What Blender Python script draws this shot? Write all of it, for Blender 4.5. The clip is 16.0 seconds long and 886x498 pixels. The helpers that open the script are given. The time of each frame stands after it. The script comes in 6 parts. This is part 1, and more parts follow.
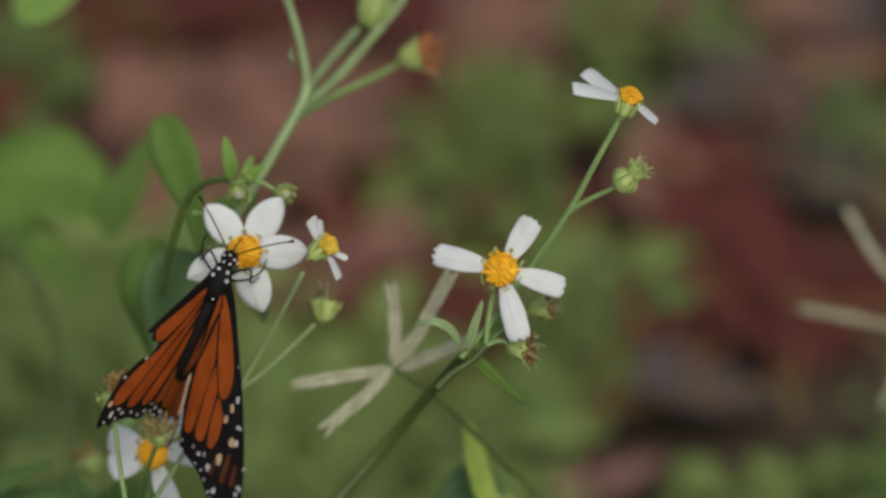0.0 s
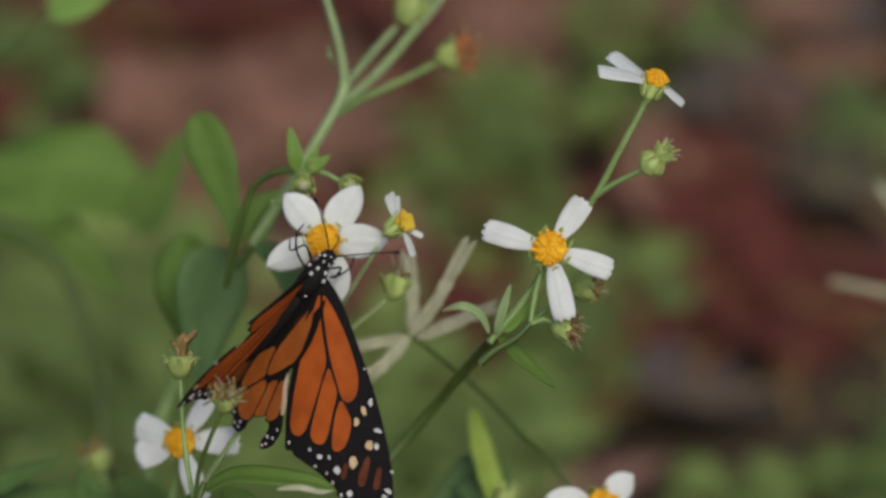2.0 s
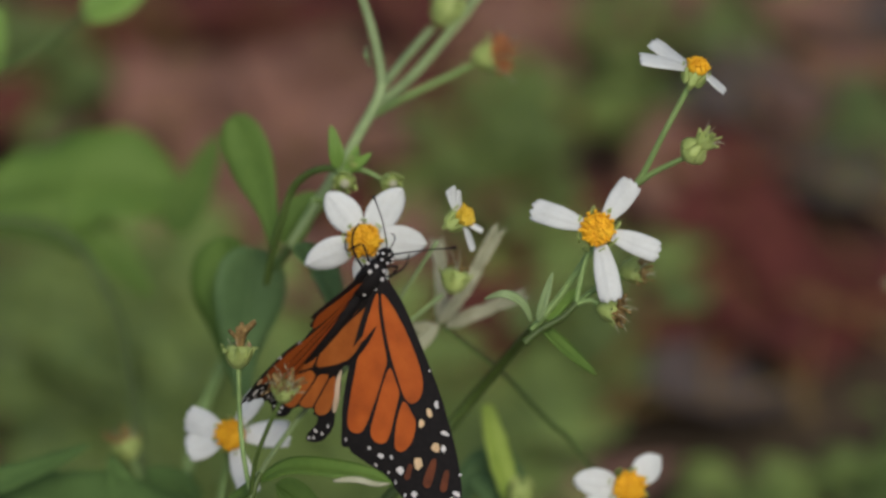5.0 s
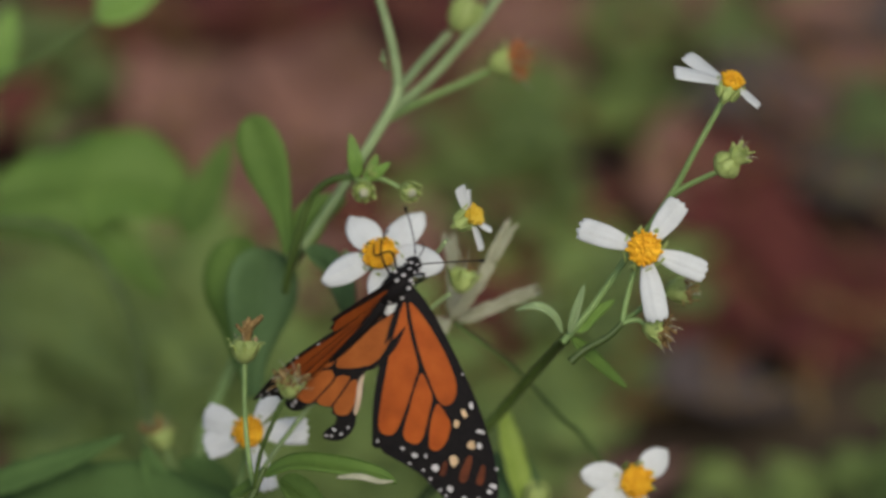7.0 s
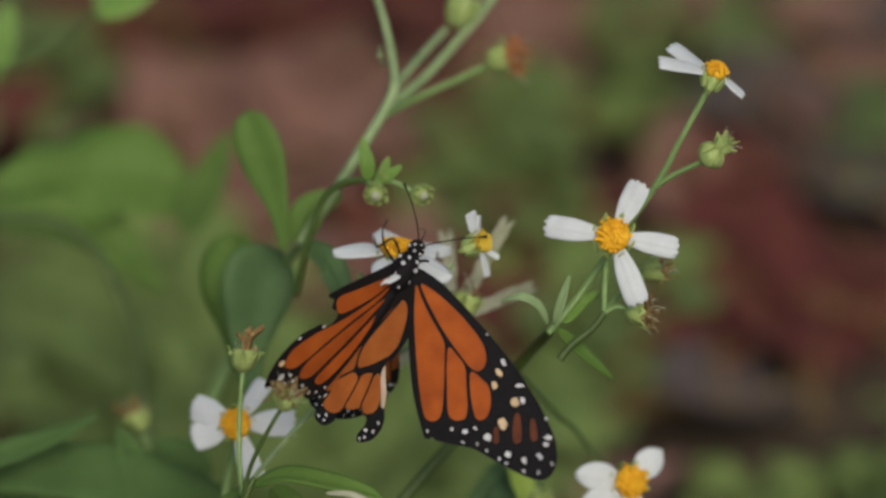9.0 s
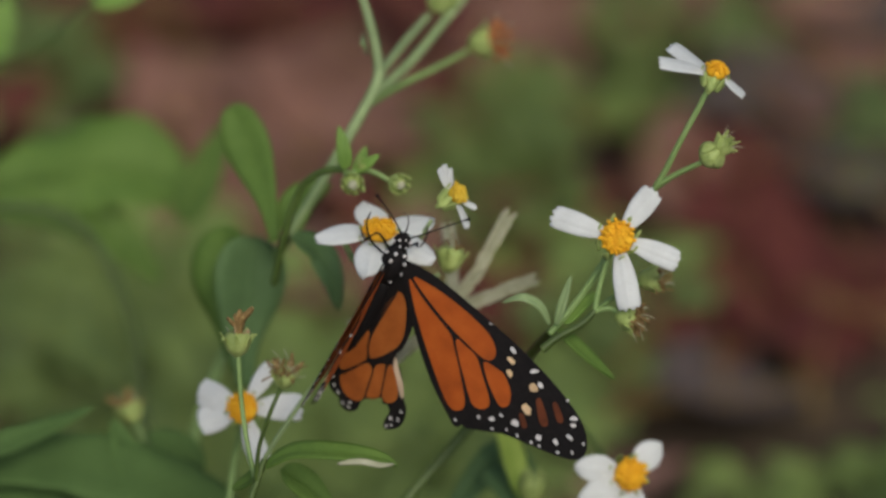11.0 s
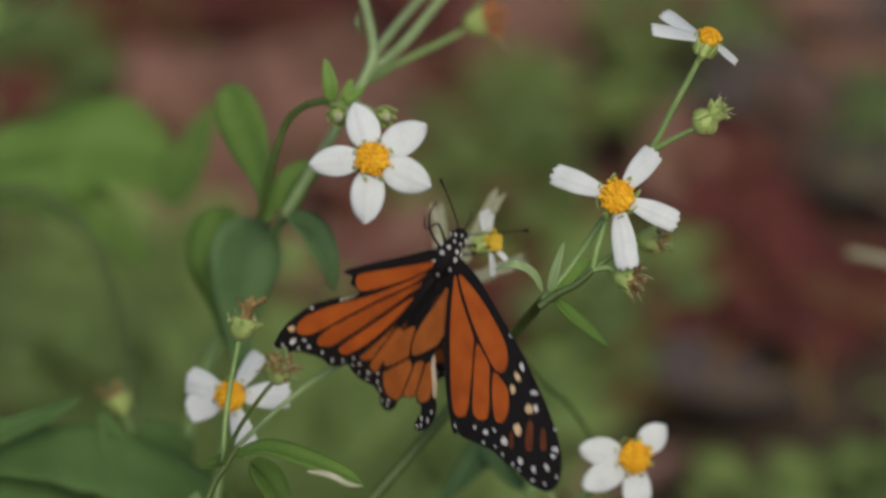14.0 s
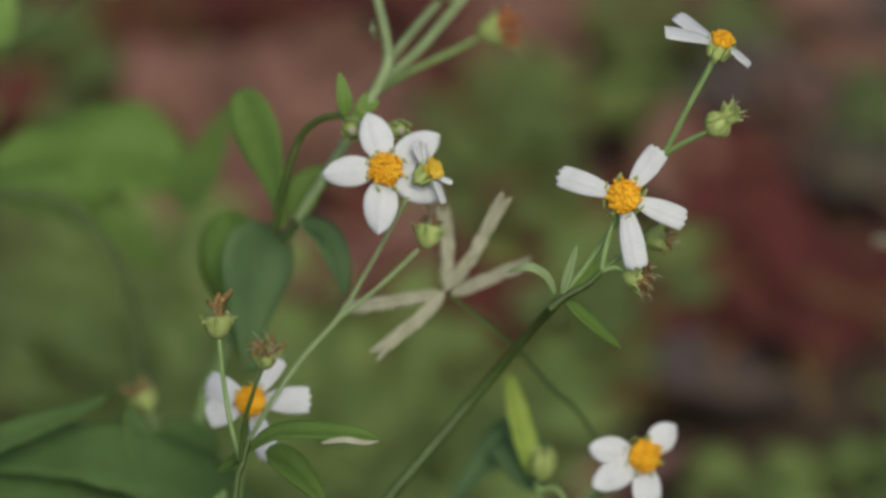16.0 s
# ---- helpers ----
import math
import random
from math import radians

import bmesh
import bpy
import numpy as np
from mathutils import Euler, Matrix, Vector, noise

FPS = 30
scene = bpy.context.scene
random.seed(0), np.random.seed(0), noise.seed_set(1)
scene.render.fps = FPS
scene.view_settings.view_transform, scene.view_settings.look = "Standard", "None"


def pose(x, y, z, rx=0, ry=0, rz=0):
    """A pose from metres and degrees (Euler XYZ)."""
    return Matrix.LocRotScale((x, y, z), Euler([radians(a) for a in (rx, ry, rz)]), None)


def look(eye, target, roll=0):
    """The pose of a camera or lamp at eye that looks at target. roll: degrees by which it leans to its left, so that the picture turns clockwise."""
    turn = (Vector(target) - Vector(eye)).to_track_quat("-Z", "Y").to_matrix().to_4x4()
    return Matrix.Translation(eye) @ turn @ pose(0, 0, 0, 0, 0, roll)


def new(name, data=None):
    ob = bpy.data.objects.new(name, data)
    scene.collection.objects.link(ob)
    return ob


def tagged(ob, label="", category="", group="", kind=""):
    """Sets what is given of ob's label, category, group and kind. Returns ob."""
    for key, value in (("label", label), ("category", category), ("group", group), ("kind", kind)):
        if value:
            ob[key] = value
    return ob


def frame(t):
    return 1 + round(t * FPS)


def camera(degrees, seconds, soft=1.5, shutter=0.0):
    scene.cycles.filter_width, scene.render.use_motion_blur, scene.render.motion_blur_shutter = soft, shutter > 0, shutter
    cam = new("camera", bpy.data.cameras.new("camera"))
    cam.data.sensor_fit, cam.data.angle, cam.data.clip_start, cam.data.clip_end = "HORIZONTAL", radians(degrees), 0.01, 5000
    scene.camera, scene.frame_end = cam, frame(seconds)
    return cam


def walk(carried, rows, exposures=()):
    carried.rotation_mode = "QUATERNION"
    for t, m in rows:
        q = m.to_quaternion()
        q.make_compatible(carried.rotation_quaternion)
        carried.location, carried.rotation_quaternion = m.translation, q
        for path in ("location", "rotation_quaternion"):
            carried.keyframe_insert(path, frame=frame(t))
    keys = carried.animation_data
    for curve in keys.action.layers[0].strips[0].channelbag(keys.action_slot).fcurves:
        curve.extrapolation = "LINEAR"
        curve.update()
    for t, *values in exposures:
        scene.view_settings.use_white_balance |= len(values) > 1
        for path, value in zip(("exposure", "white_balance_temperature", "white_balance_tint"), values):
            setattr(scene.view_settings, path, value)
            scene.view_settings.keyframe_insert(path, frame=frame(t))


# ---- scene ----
# A telephoto view, 0.95 m from the flowers, looking 45 degrees down; the ground is z = 0.
DIST = 0.95
EYE = Vector((0.0, -0.6718, 0.9868))
cam = camera(12.0, 16.0, soft=2.9, shutter=0.45)
cam.data.dof.use_dof = True
cam.data.dof.focus_distance = 0.948
cam.data.dof.aperture_fstop = 5.2
cam.data.dof.aperture_blades = 0
PATH = [(0, 45.138, -0.422), (1, 45.138, -0.407), (3.5, 45.138, -0.346), (4.5, 45.138, -0.23), (6.8, 45.138, -0.023), (9, 45.138, 0.023), (12.5, 45.061, 0.015), (16, 45.0, 0.0)]
walk(cam, [(t, pose(EYE.x, EYE.y, EYE.z, rx, 0, rz)) for t, rx, rz in PATH])

# ---- world, sun ----
world = bpy.data.worlds.new("open_shade")
scene.world = world
world.use_nodes = True
sky = world.node_tree.nodes.new("ShaderNodeTexSky")
sky.sky_type, sky.sun_disc = "NISHITA", False
sky.sun_elevation, sky.sun_rotation = radians(58), radians(161)
sky.air_density, sky.dust_density, sky.ozone_density = 1.0, 4.0, 1.0
bg = world.node_tree.nodes["Background"]
bg.inputs["Strength"].default_value = 0.09
world.node_tree.links.new(sky.outputs[0], bg.inputs[0])
sun = new("sun", bpy.data.lights.new("sun", "SUN"))
sun.data.energy, sun.data.angle, sun.data.color = 1.1, radians(25), (1.0, 0.93, 0.81)
sun.matrix_world = look((0.55, -1.6, 3.2), (0, 0, 0))
scene.view_settings.exposure = 0.5

# ---- the axes of the view, in which the plants are laid out ----
RIGHT = Vector((1, 0, 0))
AHEAD = Vector((0, math.cos(radians(45)), -math.sin(radians(45))))
UP = RIGHT.cross(AHEAD)


def at(u, v, w):
    """A place u cm right of and v cm above the middle of the plant, w cm behind it."""
    d = DIST + w / 100
    return EYE + AHEAD * d + (RIGHT * u + UP * v) * 0.01 * d / DIST


def way(r, u, b):
    """A direction: right, up, and towards the viewer."""
    return (RIGHT * r + UP * u - AHEAD * b).normalized()


# ---- materials ----
def node_mat(name, rough=0.5, spec=0.4):
    m = bpy.data.materials.new(name)
    m.use_nodes = True
    nt = m.node_tree
    b = nt.nodes["Principled BSDF"]
    b.inputs["Roughness"].default_value = rough
    b.inputs["Specular IOR Level"].default_value = spec
    return m, nt, b


def ramp(nt, fac, stops):
    r = nt.nodes.new("ShaderNodeValToRGB")
    el = r.color_ramp.elements
    while len(el) < len(stops):
        el.new(0.5)
    for e, (p, c) in zip(el, stops):
        e.position, e.color = p, (*c, 1)
    nt.links.new(fac, r.inputs[0])
    return r.outputs[0]


def noise_tex(nt, scale, detail=4, stretch=(1, 1, 1), seed=0.0):
    co = nt.nodes.new("ShaderNodeTexCoord")
    mp = nt.nodes.new("ShaderNodeMapping")
    mp.inputs["Scale"].default_value = stretch
    mp.inputs["Location"].default_value = (seed, seed * 0.7, seed * 1.3)
    nt.links.new(co.outputs["Object"], mp.inputs[0])
    n = nt.nodes.new("ShaderNodeTexNoise")
    n.inputs["Scale"].default_value, n.inputs["Detail"].default_value = scale, detail
    nt.links.new(mp.outputs[0], n.inputs[0])
    return n.outputs[0]


def mix(nt, fac, a, b, blend="MIX"):
    m = nt.nodes.new("ShaderNodeMix")
    m.data_type, m.blend_type = "RGBA", blend
    for sock, v in ((m.inputs[0], fac), (m.inputs[6], a), (m.inputs[7], b)):
        if isinstance(v, (float, int)):
            sock.default_value = v
        elif isinstance(v, tuple):
            sock.default_value = (*v, 1)
        else:
            nt.links.new(v, sock)
    return m.outputs[2]


def bump(nt, b, height, strength, dist):
    n = nt.nodes.new("ShaderNodeBump")
    n.inputs["Strength"].default_value, n.inputs["Distance"].default_value = strength, dist
    nt.links.new(height, n.inputs["Height"])
    nt.links.new(n.outputs[0], b.inputs["Normal"])


def plant_mat(name, dark, mid, light, rough=0.55, scale=120, through_light=0.25, fine=900, spec=0.35, vary=0.12):
    """A leaf, stem or petal: mottled at two scales, with light passing through."""
    m, nt, b = node_mat(name, rough, spec)
    c = ramp(nt, noise_tex(nt, scale, 5), [(0.25, dark), (0.5, mid), (0.78, light)])
    c = mix(nt, 0.25, c, ramp(nt, noise_tex(nt, fine, 3), [(0.3, dark), (0.7, light)]))
    info = nt.nodes.new("ShaderNodeObjectInfo")
    hsv = nt.nodes.new("ShaderNodeHueSaturation")
    mr = nt.nodes.new("ShaderNodeMapRange")
    mr.inputs["To Min"].default_value, mr.inputs["To Max"].default_value = 1 - vary, 1 + vary
    nt.links.new(info.outputs["Random"], mr.inputs["Value"])
    nt.links.new(mr.outputs[0], hsv.inputs["Value"])
    nt.links.new(c, hsv.inputs["Color"])
    c = hsv.outputs[0]
    nt.links.new(c, b.inputs["Base Color"])
    bump(nt, b, noise_tex(nt, fine, 4), 0.35, 0.0004)
    if through_light:
        tr = nt.nodes.new("ShaderNodeBsdfTranslucent")
        nt.links.new(c, tr.inputs[0])
        ms = nt.nodes.new("ShaderNodeMixShader")
        ms.inputs[0].default_value = through_light
        nt.links.new(b.outputs[0], ms.inputs[1])
        nt.links.new(tr.outputs[0], ms.inputs[2])
        nt.links.new(ms.outputs[0], nt.nodes["Material Output"].inputs[0])
    return m


PETAL = plant_mat("white_petal", (0.565, 0.592, 0.567), (0.64, 0.672, 0.65), (0.70, 0.732, 0.712), 0.6, 220, 0.28, 1500, 0.25, 0.03)
DISC = plant_mat("yellow_florets", (0.62, 0.26, 0.008), (0.82, 0.43, 0.013), (0.90, 0.57, 0.04), 0.6, 500, 0.1, 2500, 0.25, 0.05)
DISC_PALE = plant_mat("pale_yellow_florets", (0.50, 0.30, 0.012), (0.68, 0.46, 0.03), (0.80, 0.62, 0.10), 0.6, 500, 0.1, 2500, 0.25, 0.05)
STEM = plant_mat("green_stem", (0.10, 0.17, 0.05), (0.15, 0.24, 0.07), (0.22, 0.32, 0.11), 0.5, 150, 0.0, 1200)
STEM_DARK = plant_mat("dark_green_stem", (0.036, 0.062, 0.011), (0.053, 0.09, 0.016), (0.078, 0.122, 0.026), 0.5, 150, 0.0, 1200)
STEM_PALE = plant_mat("pale_green_stem", (0.14, 0.205, 0.08), (0.19, 0.265, 0.11), (0.245, 0.32, 0.15), 0.55, 150, 0.0, 1200)
CALYX = plant_mat("green_bract", (0.21, 0.29, 0.07), (0.30, 0.38, 0.11), (0.39, 0.47, 0.17), 0.5, 300, 0.1, 1500)
LEAF = plant_mat("leaf_green", (0.08, 0.15, 0.026), (0.105, 0.19, 0.034), (0.145, 0.245, 0.048), 0.65, 70, 0.3, 700, 0.25)
LEAF_BLUE = plant_mat("leaf_bluish_green", (0.07, 0.135, 0.05), (0.096, 0.175, 0.064), (0.128, 0.215, 0.084), 0.7, 70, 0.25, 700, 0.2)
LEAF_DARK = plant_mat("leaf_dark_green", (0.054, 0.10, 0.027), (0.074, 0.138, 0.038), (0.10, 0.178, 0.052), 0.8, 70, 0.2, 700, 0.15)
LEAF_YOUNG = plant_mat("young_leaf_yellow_green", (0.20, 0.30, 0.04), (0.28, 0.39, 0.06), (0.36, 0.47, 0.09), 0.5, 110, 0.35, 800)
LEAF_PALE = plant_mat("leaf_yellow_green", (0.13, 0.25, 0.04), (0.18, 0.32, 0.06), (0.25, 0.40, 0.09), 0.5, 110, 0.3, 800)
DRY = plant_mat("dry_floret", (0.045, 0.026, 0.008), (0.15, 0.085, 0.024), (0.42, 0.31, 0.12), 0.8, 600, 0.0, 2500)
DRY_PALE = plant_mat("pale_dry_floret", (0.15, 0.085, 0.04), (0.31, 0.22, 0.11), (0.47, 0.39, 0.22), 0.8, 600, 0.0, 2500)
DRY_RED = plant_mat("rusty_floret", (0.15, 0.045, 0.012), (0.30, 0.10, 0.028), (0.42, 0.19, 0.06), 0.8, 600, 0.0, 2500)
STRAW = plant_mat("dry_grass", (0.25, 0.26, 0.16), (0.34, 0.35, 0.23), (0.43, 0.43, 0.31), 0.7, 260, 0.15, 1400)
SCALES_BLACK = plant_mat("black_wing_scales", (0.003, 0.0025, 0.0025), (0.006, 0.005, 0.005), (0.012, 0.010, 0.009), 0.7, 900, 0.0, 4000, 0.15)
SCALES_ORANGE = plant_mat("orange_wing_scales", (0.23, 0.046, 0.006), (0.36, 0.075, 0.009), (0.46, 0.112, 0.015), 0.6, 160, 0.12, 3000, 0.2, 0.08)
SCALES_RUST = plant_mat("rusty_wing_scales", (0.05, 0.014, 0.005), (0.10, 0.026, 0.008), (0.17, 0.046, 0.013), 0.6, 300, 0.1, 3000, 0.25)
SCALES_FADED = plant_mat("faded_orange_wing_scales", (0.21, 0.056, 0.010), (0.32, 0.090, 0.015), (0.42, 0.132, 0.026), 0.65, 160, 0.12, 3000, 0.2, 0.08)
SCALES_WHITE = plant_mat("white_wing_scales", (0.48, 0.47, 0.45), (0.60, 0.59, 0.57), (0.68, 0.67, 0.65), 0.6, 400, 0.1, 3000, 0.25, 0.05)
SCALES_CREAM = plant_mat("cream_wing_scales", (0.52, 0.35, 0.18), (0.60, 0.43, 0.24), (0.66, 0.50, 0.31), 0.6, 400, 0.1, 3000, 0.25, 0.08)
SCALES_TAN = plant_mat("tan_wing_underside", (0.42, 0.31, 0.20), (0.55, 0.42, 0.29), (0.62, 0.50, 0.37), 0.6, 200, 0.12, 3000, 0.25, 0.06)
WEED = plant_mat("weed_green", (0.08, 0.118, 0.034), (0.122, 0.172, 0.05), (0.175, 0.232, 0.074), 0.55, 40, 0.25, 300, 0.3, 0.3)

WEED_PALE = plant_mat("pale_weed_green", (0.115, 0.172, 0.042), (0.17, 0.24, 0.062), (0.24, 0.31, 0.092), 0.55, 40, 0.3, 300, 0.3, 0.25)


def litter_mat(name, stops, rough=0.85):
    """Dead leaves: each island its own shade."""
    m, nt, b = node_mat(name, rough, 0.2)
    geo = nt.nodes.new("ShaderNodeNewGeometry")
    c = ramp(nt, geo.outputs["Random Per Island"], stops)
    c = mix(nt, 0.45, c, ramp(nt, noise_tex(nt, 60, 5), [(0.3, (0.02, 0.014, 0.012)), (0.7, (0.30, 0.20, 0.15))]), "OVERLAY")
    nt.links.new(c, b.inputs["Base Color"])
    bump(nt, b, noise_tex(nt, 200, 4), 0.4, 0.001)
    return m


LITTER = litter_mat("dead_leaves", [(0.0, (0.06, 0.03, 0.025)), (0.3, (0.17, 0.088, 0.07)), (0.55, (0.28, 0.175, 0.145)), (0.8, (0.14, 0.055, 0.045)), (1.0, (0.28, 0.215, 0.19))])
LITTER_RED = litter_mat("red_dead_leaf", [(0.0, (0.092, 0.024, 0.019)), (1.0, (0.14, 0.041, 0.033))])
LITTER_GREY = litter_mat("grey_dead_leaf", [(0.0, (0.075, 0.064, 0.06)), (1.0, (0.125, 0.108, 0.10))])
LITTER_PINK = litter_mat("brown_dead_leaf", [(0.0, (0.21, 0.11, 0.082)), (1.0, (0.30, 0.175, 0.13))])


def soil_mat():
    m, nt, b = node_mat("dark_soil", 0.95, 0.15)
    c = ramp(nt, noise_tex(nt, 9, 8), [(0.3, (0.012, 0.009, 0.008)), (0.5, (0.03, 0.02, 0.017)), (0.7, (0.075, 0.05, 0.04))])
    far = ramp(nt, noise_tex(nt, 0.5, 6, seed=3.0), [(0.42, (0.09, 0.05, 0.04)), (0.6, (0.07, 0.11, 0.035))])
    c = mix(nt, 0.35, c, far)
    nt.links.new(c, b.inputs["Base Color"])
    bump(nt, b, noise_tex(nt, 60, 8), 0.6, 0.01)
    return m


SOIL = soil_mat()


# ---- mesh helpers ----
def mesh_ob(name, verts, faces, material, smooth=True, parent=None, label="", loc=None):
    """One mesh object; its vertices are given in the world, or round loc."""
    me = bpy.data.meshes.new(name)
    o = Vector((0, 0, 0)) if loc is None else Vector(loc)
    me.from_pydata([tuple(Vector(v) - o) for v in verts], [], faces)
    mats = material if isinstance(material, (list, tuple)) else [material]
    for mm in mats:
        me.materials.append(mm)
    me.update()
    if smooth:
        me.polygons.foreach_set("use_smooth", [True] * len(me.polygons))
    ob = new(name, me)
    ob.location = o
    if parent is not None:
        ob.parent = parent
        base = parent.matrix_basis if parent.parent is None else parent.parent.matrix_basis @ parent.matrix_basis
        ob.matrix_basis = base.inverted() @ Matrix.Translation(o)
    if label:
        ob["label"] = label
    return ob


class Shape:
    """Vertices and faces that gather into one mesh."""

    def __init__(self):
        self.v, self.f = [], []

    def add(self, verts, faces):
        k = len(self.v)
        self.v += [Vector(p) for p in verts]
        self.f += [tuple(i + k for i in f) for f in faces]
        return self

    def ob(self, name, material, parent=None, label="", smooth=True, loc=None):
        return mesh_ob(name, self.v, self.f, material, smooth, parent, label, loc)


def smooth_line(pts, n=6):
    """A smooth line through the points."""
    pts = [Vector(p) for p in pts]
    if len(pts) == 2:
        return [pts[0].lerp(pts[1], i / n) for i in range(n + 1)]
    out = []
    for i in range(len(pts) - 1):
        p0, p1, p2, p3 = pts[max(i - 1, 0)], pts[i], pts[i + 1], pts[min(i + 2, len(pts) - 1)]
        for k in range(n):
            t = k / n
            out.append(0.5 * ((2 * p1) + (p2 - p0) * t + (2 * p0 - 5 * p1 + 4 * p2 - p3) * t * t + (3 * p1 - p0 - 3 * p2 + p3) * t ** 3))
    out.append(pts[-1])
    return out


def tube(sh, pts, r0, r1, sides=8, n=6, ridge=0.0, swell=None):
    """A tapered, slightly ridged tube through the points."""
    line = smooth_line(pts, n)
    m = len(line)
    d0 = (line[1] - line[0]).normalized()
    side = d0.orthogonal().normalized()
    verts, faces = [], []
    for i, p in enumerate(line):
        d = (line[min(i + 1, m - 1)] - line[max(i - 1, 0)]).normalized()
        side = (side - d * side.dot(d)).normalized()
        b = d.cross(side)
        s = i / (m - 1)
        r = r0 + (r1 - r0) * s
        if swell:
            r *= swell(s)
        for k in range(sides):
            a = 2 * math.pi * k / sides
            rr = r * (1 + ridge * (1 if k % 2 else -1))
            verts.append(p + side * math.cos(a) * rr + b * math.sin(a) * rr)
    for i in range(m - 1):
        for k in range(sides):
            k2 = (k + 1) % sides
            faces.append((i * sides + k, i * sides + k2, (i + 1) * sides + k2, (i + 1) * sides + k))
    faces.append(tuple(reversed(range(sides))))
    faces.append(tuple((m - 1) * sides + k for k in range(sides)))
    return sh.add(verts, faces)


def lathe(sh, c, axis, profile, sides=14, wob=0.0, rng=None):
    """A turned shape: profile of (height along the axis, radius)."""
    axis = Vector(axis).normalized()
    x = axis.orthogonal().normalized()
    y = axis.cross(x)
    verts, faces = [], []
    for h, r in profile:
        for k in range(sides):
            a = 2 * math.pi * k / sides
            rr = r * (1 + (rng.uniform(-wob, wob) if rng else 0))
            verts.append(Vector(c) + axis * h + (x * math.cos(a) + y * math.sin(a)) * rr)
    m = len(profile)
    for i in range(m - 1):
        for k in range(sides):
            k2 = (k + 1) % sides
            faces.append((i * sides + k, i * sides + k2, (i + 1) * sides + k2, (i + 1) * sides + k))
    faces.append(tuple(reversed(range(sides))))
    faces.append(tuple((m - 1) * sides + k for k in range(sides)))
    return sh.add(verts, faces)


def sheet(sh, rows, thick):
    """A thin closed blade over a grid of points."""
    m, n = len(rows), len(rows[0])
    nor = []
    for i in range(m):
        for j in range(n):
            a = rows[min(i + 1, m - 1)][j] - rows[max(i - 1, 0)][j]
            b = rows[i][min(j + 1, n - 1)] - rows[i][max(j - 1, 0)]
            c = a.cross(b)
            nor.append(c.normalized() if c.length > 1e-12 else Vector((0, 0, 1)))
    verts = [rows[i][j] + nor[i * n + j] * thick / 2 for i in range(m) for j in range(n)]
    verts += [rows[i][j] - nor[i * n + j] * thick / 2 for i in range(m) for j in range(n)]
    o = m * n
    faces = []
    for i in range(m - 1):
        for j in range(n - 1):
            a, b, c, d = i * n + j, i * n + j + 1, (i + 1) * n + j + 1, (i + 1) * n + j
            faces += [(a, d, c, b), (o + a, o + b, o + c, o + d)]
    edge = [j for j in range(n)] + [i * n + n - 1 for i in range(1, m)] + [(m - 1) * n + j for j in range(n - 2, -1, -1)] + [i * n for i in range(m - 2, 0, -1)]
    for k, a in enumerate(edge):
        b = edge[(k + 1) % len(edge)]
        faces.append((a, b, o + b, o + a))
    return sh.add(verts, faces)


def blade(sh, pts, width, face, profile=None, fold=0.25, teeth=0, tooth=0.06, wave=0.0, thick=0.0004, cols=7, n=7, seed=0):
    """A leaf along the points, its upper side towards face. fold: how far the halves rise from the midrib."""
    rng = random.Random(seed)
    line = smooth_line(pts, n)
    m = len(line)
    rows = []
    ph = rng.uniform(0, 6)
    for i, p in enumerate(line):
        s = i / (m - 1)
        d = (line[min(i + 1, m - 1)] - line[max(i - 1, 0)]).normalized()
        f = Vector(face)
        f = (f - d * f.dot(d)).normalized()
        side = d.cross(f)
        wd = width * (profile(s) if profile else max(0.02, math.sin(math.pi * s ** 0.75) ** 0.8))
        if teeth:
            wd *= 1 - tooth * ((s * teeth) % 1.0)
        row = []
        for j in range(cols):
            q = 2 * j / (cols - 1) - 1
            lift = fold * abs(q) * wd / 2 + wave * width * math.sin(ph + 9 * s) * q * q
            lift -= 0.05 * wd * math.exp(-(q / 0.12) ** 2)
            row.append(p + side * q * wd / 2 + f * lift)
        rows.append(row)
    return sheet(sh, rows, thick)


